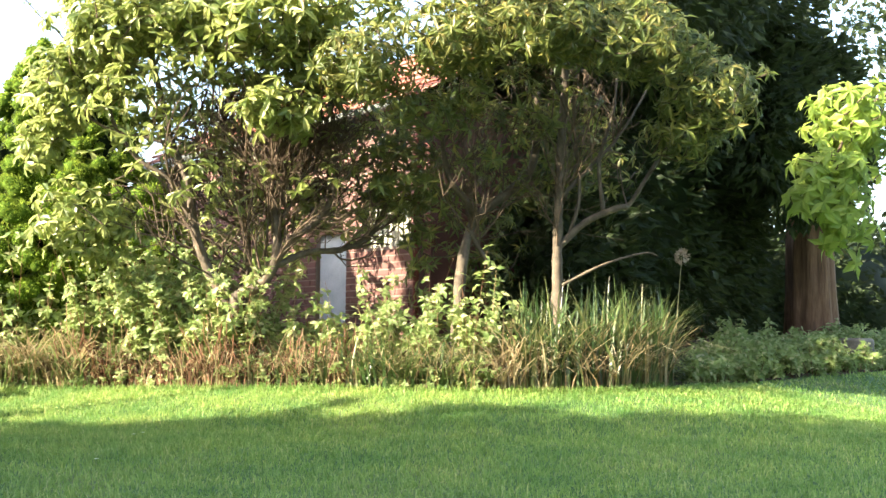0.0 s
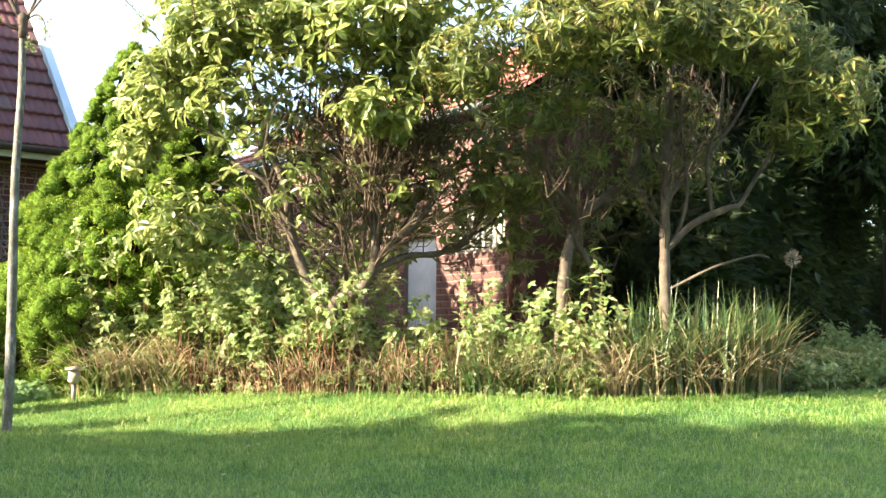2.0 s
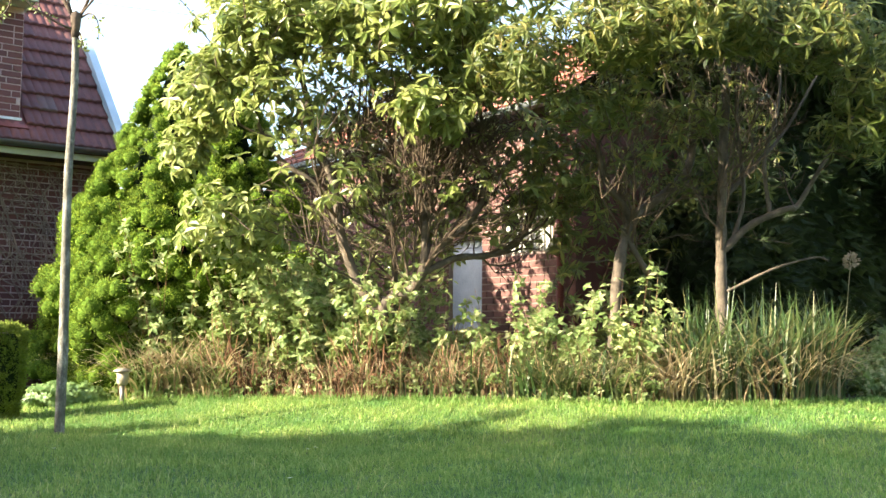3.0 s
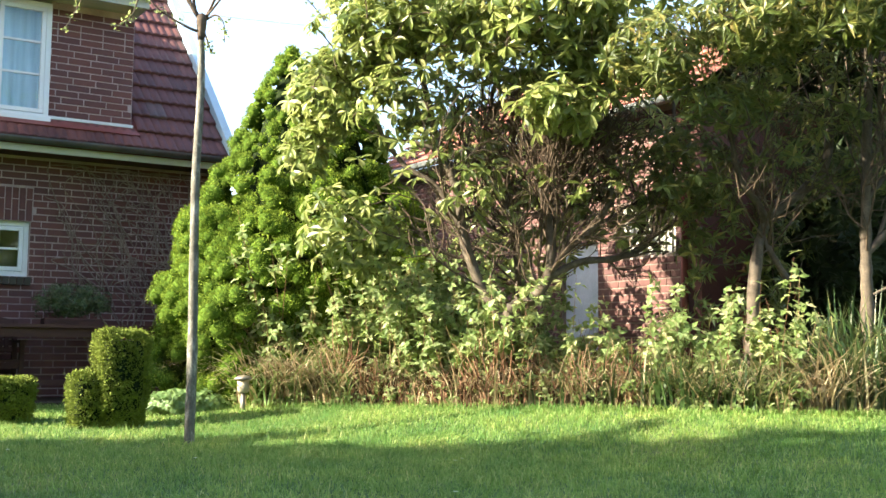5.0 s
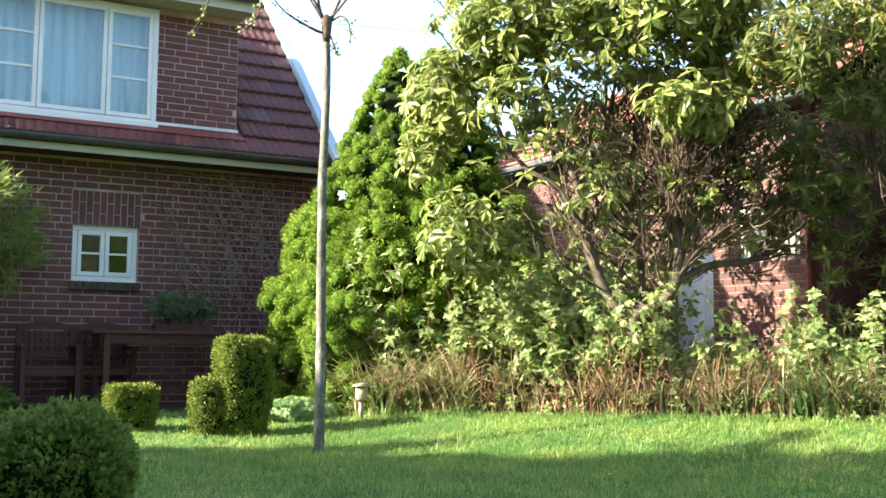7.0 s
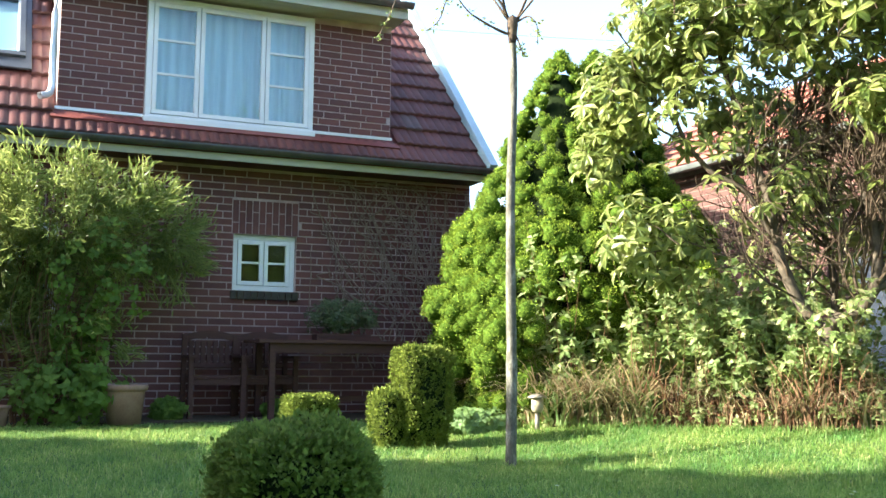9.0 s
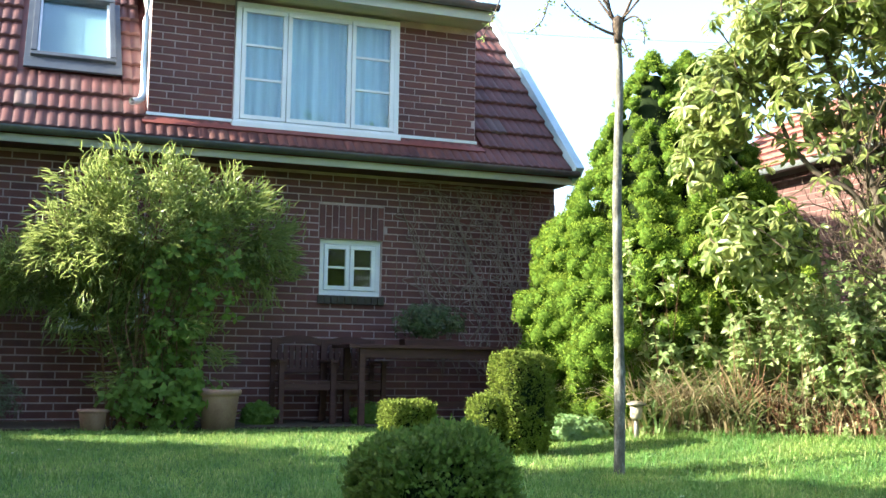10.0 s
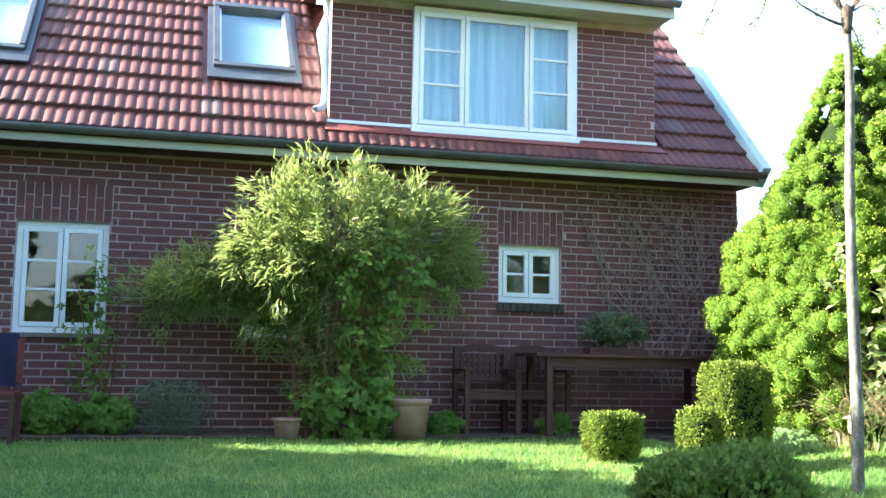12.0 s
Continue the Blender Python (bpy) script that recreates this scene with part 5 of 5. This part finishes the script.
part("foliage", leaves(P, A + 0.55 * rand_dirs(len(P)) + np.array([-0.1, -0.2, 0.1]), rand_dirs(len(P)) + np.array([0, 0, 1.0]), rng.uniform(0.09, 0.17, len(P)), rng.uniform(0.014, 0.024, len(P))), M["bamboo"], bam).location = boff
clim = thing("climber", "broad-leaved climber growing through the bamboo", "climber", (-1.9, -1.25, 0.12))
P, A = [], []
for c, r, n in (((-1.75, -1.3, 0.42), (0.5, 0.2, 0.32), 300), ((-1.6, -1.25, 0.95), (0.35, 0.15, 0.35), 80), ((-1.5, -1.42, 1.55), (0.55, 0.12, 0.42), 90)):
    p, a = in_blob(n, c, r, 0.4, 0.25, 1.5, 80 + n)
    P.append(p)
    A.append(a)
P, A = np.concatenate(P), np.concatenate(A)
part("foliage", whorls(P, A + np.array([0, -0.8, 0.5]), 3, 0.085, 0.06, 0.0), M["climber"], clim).location = (1.9, 1.25, -0.12)
for k in range(6):
    x = 0.12 * k - 0.25
    g, _ = limb([(x, 0.1, 0.0), (x + 0.06, 0.0, 0.5), (x * 1.3, -0.03, 1.0), (x * 1.6 + 0.2, -0.08, 1.6)], 0.008, 0.003, 5)
    part("stem", g, M["cane"], clim)


def pot(label, x, y, r, h):
    t = thing("flower_pot", label, "pot", (x, y, 0.128), "pots by the wall")
    part("body", lathe([(0.0, 0.0), (r * 0.74, 0.0), (r * 0.90, h * 0.82), (r * 0.91, h * 0.84), (r * 1.0, h * 0.85), (r * 1.04, h * 0.97), (r * 0.99, h), (r * 0.9, h), (r * 0.86, h * 0.9), (0.0, h * 0.88)], 28), M["terracotta"], t, smooth=True)
    return t


pot("large weathered terracotta flower pot", -1.22, -1.26, 0.2, 0.36)
pot("small terracotta pot with a few sprouts", -2.31, -1.25, 0.13, 0.18)

# bench and table in dark wood
def armchair(label, x, y, turn):
    """Slatted armchair; its back stands at the far side when turn is 0."""
    c = thing("garden_armchair", label, "chair", (x, y, 0.133), "wooden seats by the wall")
    c.rotation_euler = (0, 0, turn)
    for k in range(5):
        part("seat_slat", boxes((-0.25, -0.26 + k * 0.085, 0.40, 0.25, -0.19 + k * 0.085, 0.425), bevel=0.004), M["wood"], c)
    for u in (-0.285, 0.235):
        part("front_leg", boxes((u, -0.27, 0.0, u + 0.05, -0.22, 0.60), bevel=0.005), M["wood"], c)
        part("back_leg", boxes((u, 0.16, 0.0, u + 0.05, 0.21, 0.84), bevel=0.005), M["wood"], c)
        part("armrest", boxes((u - 0.012, -0.30, 0.60, u + 0.062, 0.16, 0.63), bevel=0.006), M["wood"], c)
    bm = boxes((-0.285, 0.165, 0.76, 0.285, 0.205, 0.83))
    bmesh.ops.subdivide_edges(bm, edges=[e for e in bm.edges if abs(e.verts[0].co.x - e.verts[1].co.x) > 0.3], cuts=11)
    for v in bm.verts:
        v.co.z += 0.05 * math.cos(math.pi * v.co.x / 0.57)
    part("top_rail", bm, M["wood"], c)
    part("lower_rail", boxes((-0.235, 0.17, 0.50, 0.235, 0.20, 0.545), bevel=0.004), M["wood"], c)
    part("seat_rail", boxes((-0.235, -0.25, 0.33, 0.235, -0.225, 0.395), bevel=0.004), M["wood"], c)
    for k in range(7):
        part("back_slat", boxes((-0.215 + k * 0.062, 0.175, 0.545, -0.172 + k * 0.062, 0.195, 0.77), bevel=0.003), M["wood"], c)
    return c


armchair("dark stained wooden garden armchair facing the lawn", -0.28, -0.5, 0.0)
armchair("dark stained wooden garden armchair behind the table", 0.30, -0.34, 0.0)
table = thing("garden_table", "long dark wooden table against the wall", "table", (1.05, -0.74, 0.133))
for k in range(6):
    part("board", boxes((-1.0, -0.34 + k * 0.115, 0.755, 0.98, -0.235 + k * 0.115, 0.79), bevel=0.004), M["wood"], table)
part("front_rail", boxes((-0.88, -0.30, 0.66, 0.92, -0.275, 0.755), bevel=0.003), M["wood"], table)
part("stretcher", boxes((-0.85, -0.02, 0.16, 0.9, 0.02, 0.22), bevel=0.003), M["wood"], table)
for x in (-0.88, 0.86):
    for y in (-0.31, 0.25):
        part("leg", boxes((x, y, 0.0, x + 0.06, y + 0.06, 0.755), bevel=0.004), M["wood"], table)
herb = thing("potted_herb", "dark green herb in a trough on the table", "herb", (1.05, -0.6, 0.924))
part("trough", boxes((-0.3, -0.1, 0.0, 0.3, 0.1, 0.07), bevel=0.01), M["wood"], herb)
p, a = in_blob(420, (0, 0, 0.27), (0.42, 0.2, 0.2), 0.3, 0.25, 1.5, 90)
part("foliage", whorls(p, a + np.array([0, -0.3, 0.5]), 5, 0.06, 0.018, 0.2), M["iris"], herb)

# bare vines on the wall
vine = thing("bare_vine", "bare grey climber stems on the brick wall", "vine", (2.2, -0.03, 0.1))
for k in range(85):
    x, z = rng.uniform(1.4, 2.74), rng.uniform(0.5, 2.2)
    pts = [(x, -0.03, z)]
    for q in range(rng.integers(4, 9)):
        x += rng.normal(-0.05, 0.16)
        z += rng.uniform(0.05, 0.42)
        x, z = min(max(x, 0.85), 2.76), min(z, 2.72)
        pts.append((x, -0.025 - rng.uniform(0, 0.05), z))
    g, _ = limb(pts, 0.0075, 0.0035, 4, 0.1)
    part("stem", g, M["vine"], vine).location = (-2.2, 0.03, -0.1)

# far end of the border: rose, plants, chair with a blue cloth
rose = thing("wall_rose", "thin climbing rose beside the window", "rose", (-4.0, -0.5, 0.12))
p, a = in_blob(170, (0, 0, 0.95), (0.28, 0.15, 0.75), 0.2, 0.3, 1.4, 95)
part("foliage", whorls(p, a + np.array([0, -0.4, 0.4]), 4, 0.05, 0.032, 0.1), M["climber"], rose)
part("canes", join([tube([(0.03 * k, 0.1, 0), (0.06 * k - 0.05, 0, 0.7), (0.10 * k - 0.2, 0, 1.5)], [0.008, 0.006, 0.003], 5) for k in range(5)]), M["cane"], rose)
for x, s, m, lab in ((-3.3, 0.32, "grey_leaf", "blue-grey lavender cushion in the border"), (-4.35, 0.24, "climber", "leafy green border plant"), (-3.85, 0.22, "climber", "leafy green border plant"), (-0.75, 0.13, "climber", "low green border plant"), (0.35, 0.13, "climber", "low green border plant")):
    t = thing("border_plant", lab, "plant", (x, -0.75, 0.13), "plants along the wall")
    p, a = in_blob(340, (0, 0, s * 0.75), (s * 1.2, s * 0.7, s * 0.8), 0.35, 0.2, 1.5, 100 + x)
    p[:, 2] = np.maximum(p[:, 2], 0.01)
    part("foliage", whorls(p, a + np.array([0, -0.4, 0.5]), 5, 0.07 if m == "climber" else 0.09, 0.05 if m == "climber" else 0.012, 0.2), M[m], t)
chair = thing("garden_chair", "dark red wooden garden chair", "chair", (-4.75, -1.45, hz(-4.75, -1.45)))
part("seat", boxes((-0.25, -0.22, 0.40, 0.25, 0.22, 0.43), bevel=0.005), M["redpaint"], chair)
part("backrest", boxes((-0.25, 0.20, 0.5, 0.25, 0.225, 0.86), bevel=0.005), M["redpaint"], chair)
for x in (-0.25, 0.21):
    for y in (-0.22, 0.18):
        part("leg", boxes((x, y, 0, x + 0.04, y + 0.04, 0.40 if y < 0 else 0.5), bevel=0.004), M["wood"], chair)
cl = thing("blue_cloth", "dark blue cloth hung over the chair back", "cloth", (-4.75, -1.45, hz(-4.75, -1.45)))
xs, zs = np.linspace(-0.22, 0.2, 30), np.linspace(0.46, 0.90, 12)
X, Z = np.meshgrid(xs, zs)
Y = 0.185 - 0.02 * np.sin(X * 40) * (0.95 - Z) - 0.01
idx = np.arange(X.size).reshape(X.shape)
q = np.stack([idx[:-1, :-1], idx[:-1, 1:], idx[1:, 1:], idx[1:, :-1]], -1).reshape(-1, 4)
c1 = np.stack([X, Y, Z], -1).reshape(-1, 3)
c2 = np.stack([X, 0.25 + 0.02 * np.sin(X * 35) * (0.95 - Z), Z], -1).reshape(-1, 3)
part("front_fold", (c1, q), M["cloth"], cl, smooth=True)
part("rear_fold", (c2, q), M["cloth"], cl, smooth=True)

# trees at the end of the garden
big = thing("old_tree", "large tree with furrowed reddish-brown bark", "tree", (13.85, -4.75, 0.5))
a = np.linspace(0, 2 * np.pi, 40, endpoint=False)
rows = []
for z, r in ((-0.1, 0.66), (0.3, 0.57), (0.9, 0.51), (1.8, 0.47), (2.8, 0.44), (4.0, 0.42)):
    rr = 0.70 * r * (1 + 0.07 * np.sin(a * 9 + 0.4 * z) + 0.04 * np.sin(a * 17 + z))
    rows.append(np.stack([rr * np.cos(a), rr * np.sin(a), np.full(40, z)], -1))
v = np.concatenate(rows)
i = np.arange(5)[:, None] * 40
j = np.arange(40)[None]
k2 = (j + 1) % 40
part("trunk", (v, np.stack([i + j, i + k2, i + 40 + k2, i + 40 + j], -1).reshape(-1, 4)), M["redbark"], big, smooth=True)
p, a2 = in_blob(4200, (0.6, 0.4, 5.2), (3.6, 3.0, 2.2), 0.4, 0.3, 1.3, 120)
# this crown borrows the yew colour with the shade painted in
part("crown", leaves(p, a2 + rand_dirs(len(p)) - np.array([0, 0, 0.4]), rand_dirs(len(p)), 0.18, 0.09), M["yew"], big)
che = thing("chestnut_tree", "horse chestnut with large fresh green leaves hanging low", "tree", (8.75, -7.95, 0.1))
g, path = limb([(2.8, -0.6, 0.2), (2.8, -0.6, 1.6), (2.6, -0.5, 3.2), (2.3, -0.3, 4.4)], 0.14, 0.06)
part("trunk", g, M["branch"], che, smooth=True)
g, path = limb([(2.6, -0.5, 3.2), (1.5, -0.1, 3.35), (0.7, 0.0, 3.0), (0.2, 0.0, 2.5)], 0.04, 0.012)
part("branch", g, M["branch"], che, smooth=True)
p1, a1 = in_blob(120, (0.12, 0.0, 2.05), (0.52, 0.4, 0.6), 0.2, 0.3, 1.4, 130)
p2, a2 = in_blob(130, (0.75, 0.1, 2.9), (0.6, 0.5, 0.5), 0.2, 0.3, 1.4, 131)
p, a2 = np.concatenate([p1, p2]), np.concatenate([a1, a2])
tagged(part("branch", grown([path], p[::2], 0.004), M["branch"], che), kind="stuff")
part("crown", whorls(p, a2 + np.array([-0.6, -0.5, 0.8]), 7, 0.19, 0.075, -0.35), M["chestnut"], che)
st = thing("stone_block", "weathered grey stone block in the ground cover", "stone", (12.35, -6.3, hz(12.35, -6.3) - 0.06))
bm = boxes((-0.2, -0.15, 0.0, 0.2, 0.15, 0.48), bevel=0.05)
for v in bm.verts:
    v.co += Vector((noise.noise(v.co * 5), noise.noise(v.co * 5 + Vector((3, 0, 0))), noise.noise(v.co * 5 + Vector((7, 0, 0))))) * 0.03
part("block", bm, M["stone"], st, smooth=True)

# trees beside the lawn that shade it
def shade_tree(x, y, h, r, base, seed):
    t = thing("shade_tree", "broad dense tree at the lawn side", "tree", (x, y, 0), "trees beside the lawn")
    g, _ = limb([(0, 0, -0.1), (0.05, 0, h * 0.4), (0, 0.05, h * 0.8)], 0.16, 0.05)
    part("trunk", g, M["branch"], t, smooth=True)
    p, a = in_blob(4300, (0, 0, (h + base) / 2), (r * 0.8, r, (h - base) / 2), 0.35, 0.22, 1.8, seed)
    part("crown", leaves(p, a + rand_dirs(len(p)), rand_dirs(len(p)), 0.34, 0.2), M["climber"], t)


for k in range(11):
    y = -0.9 - 1.05 * k - 0.05 * k * k
    shade_tree(-8.0, y, min(2.35 + 1.08 * (-0.9 - y), 9.2), 1.0 + 0.05 * k, 0.3, 200 + 3 * k)

for k, (x, y, h, r) in enumerate(((-12, -20, 8.0, 4.0), (-4, -23, 3.4, 4.2), (4, -24, 8.5, 4.5), (12, -22, 7.5, 4.2), (-14, -14, 8.0, 3.6), (19, -15, 7.0, 4.0), (8, -27, 9.0, 4.6))):
    shade_tree(x, y, h, r, 0.2, 210 + k)

# overhead cable
cable = part("overhead_cable", tube([(3 + 1.2 * k, 9, 7.56 + 0.105 * k - 0.004 * k * (12 - k)) for k in range(13)], [0.007] * 13, 5), M["wire"])
tagged(cable, "thin grey overhead cable across the sky", "cable")

# lawn: grass blades, tufts and daisies
def lawn_points(n, x0, x1, y0, y1):
    p = np.stack([rng.uniform(x0, x1, n), rng.uniform(y0, y1, n)], -1)
    ok = ~in_bed(p[:, 0], p[:, 1]) & (p[:, 1] < -1.17 - 0.0 * p[:, 0])
    p = p[ok]
    return np.concatenate([p, height(p[:, 0], p[:, 1])[:, None]], 1)


tufts = []
for n, x0, x1, y0, y1, w in ((150000, -6.2, 4.0, -6.0, -1.1, 0.0055), (190000, -3.5, 8.5, -12.0, -6.0, 0.0050), (35000, 6.0, 14.0, -11.0, -5.0, 0.008), (40000, 1.0, 7.0, -7.6, -2.0, 0.0060)):
    P = lawn_points(n, x0, x1, y0, y1)
    lush = np.array([noise.noise(Vector((q[0] * 1.1, q[1] * 1.1, 3.0))) for q in P[::8]])
    lush = np.repeat(lush, 8)[:len(P)]
    clump = 0.35 * np.sin(P[:, 0] * 23 + 2.1 * np.sin(P[:, 1] * 9)) * np.sin(P[:, 1] * 27 + 1.7 * np.sin(P[:, 0] * 11))
    m = len(P)
    tufts.append(blades(P, rand_dirs(m), rng.uniform(0.018, 0.062, m) * (1 + 0.6 * lush + clump), w * rng.uniform(0.7, 1.3, m), rng.uniform(0.3, 1.3, m), 2))
grass = part("grass", join(tufts), M["grass"])
tagged(grass, "short mown green grass blades", "grass", kind="stuff")
P = lawn_points(900, -3, 7, -9, -3)
m = len(P)
P = np.repeat(P[rng.choice(m, 260)], 9, 0)
P[:, :2] += rng.normal(0, 0.03, (len(P), 2))
tall = part("grass_tufts", blades(P, rand_dirs(len(P)), rng.uniform(0.05, 0.12, len(P)), 0.006, rng.uniform(0.2, 0.9, len(P)), 3), M["grass"])
tagged(tall, "taller grass tufts in the lawn", "grass", kind="stuff")
fringe = along_edge(5200, 1.3, 7.0, -0.12, 0.06)
fr = part("edge_grass", blades(fringe, rand_dirs(len(fringe)), rng.uniform(0.04, 0.10, len(fringe)), 0.006, rng.uniform(0.2, 1.0, len(fringe)), 3), M["grass"])
tagged(fr, "longer grass along the bed edge", "grass", kind="stuff")
for x, y in ((2.0, -6.82), (1.9, -6.9), (-0.3, -5.0), (-0.38, -5.05), (-2.6, -3.0), (-2.9, -3.2), (1.2, -8.0), (0.6, -6.0)):
    d = thing("daisy", "small white daisy in the grass", "daisy", (x, y, hz(x, y)), "daisies in the lawn")
    part("stalk", tube([(0, 0, 0), (0, 0, 0.05)], [0.0015, 0.0015], 4), M["iris"], d)
    a = np.linspace(0, 2 * np.pi, 12, endpoint=False)
    D = np.stack([np.cos(a), np.sin(a), np.full(12, 0.15)], -1)
    part("petals", leaves(np.tile([0, 0, 0.05], (12, 1)), D, np.tile([0, 0, 1.0], (12, 1)), 0.016, 0.007), M["petal"], d)
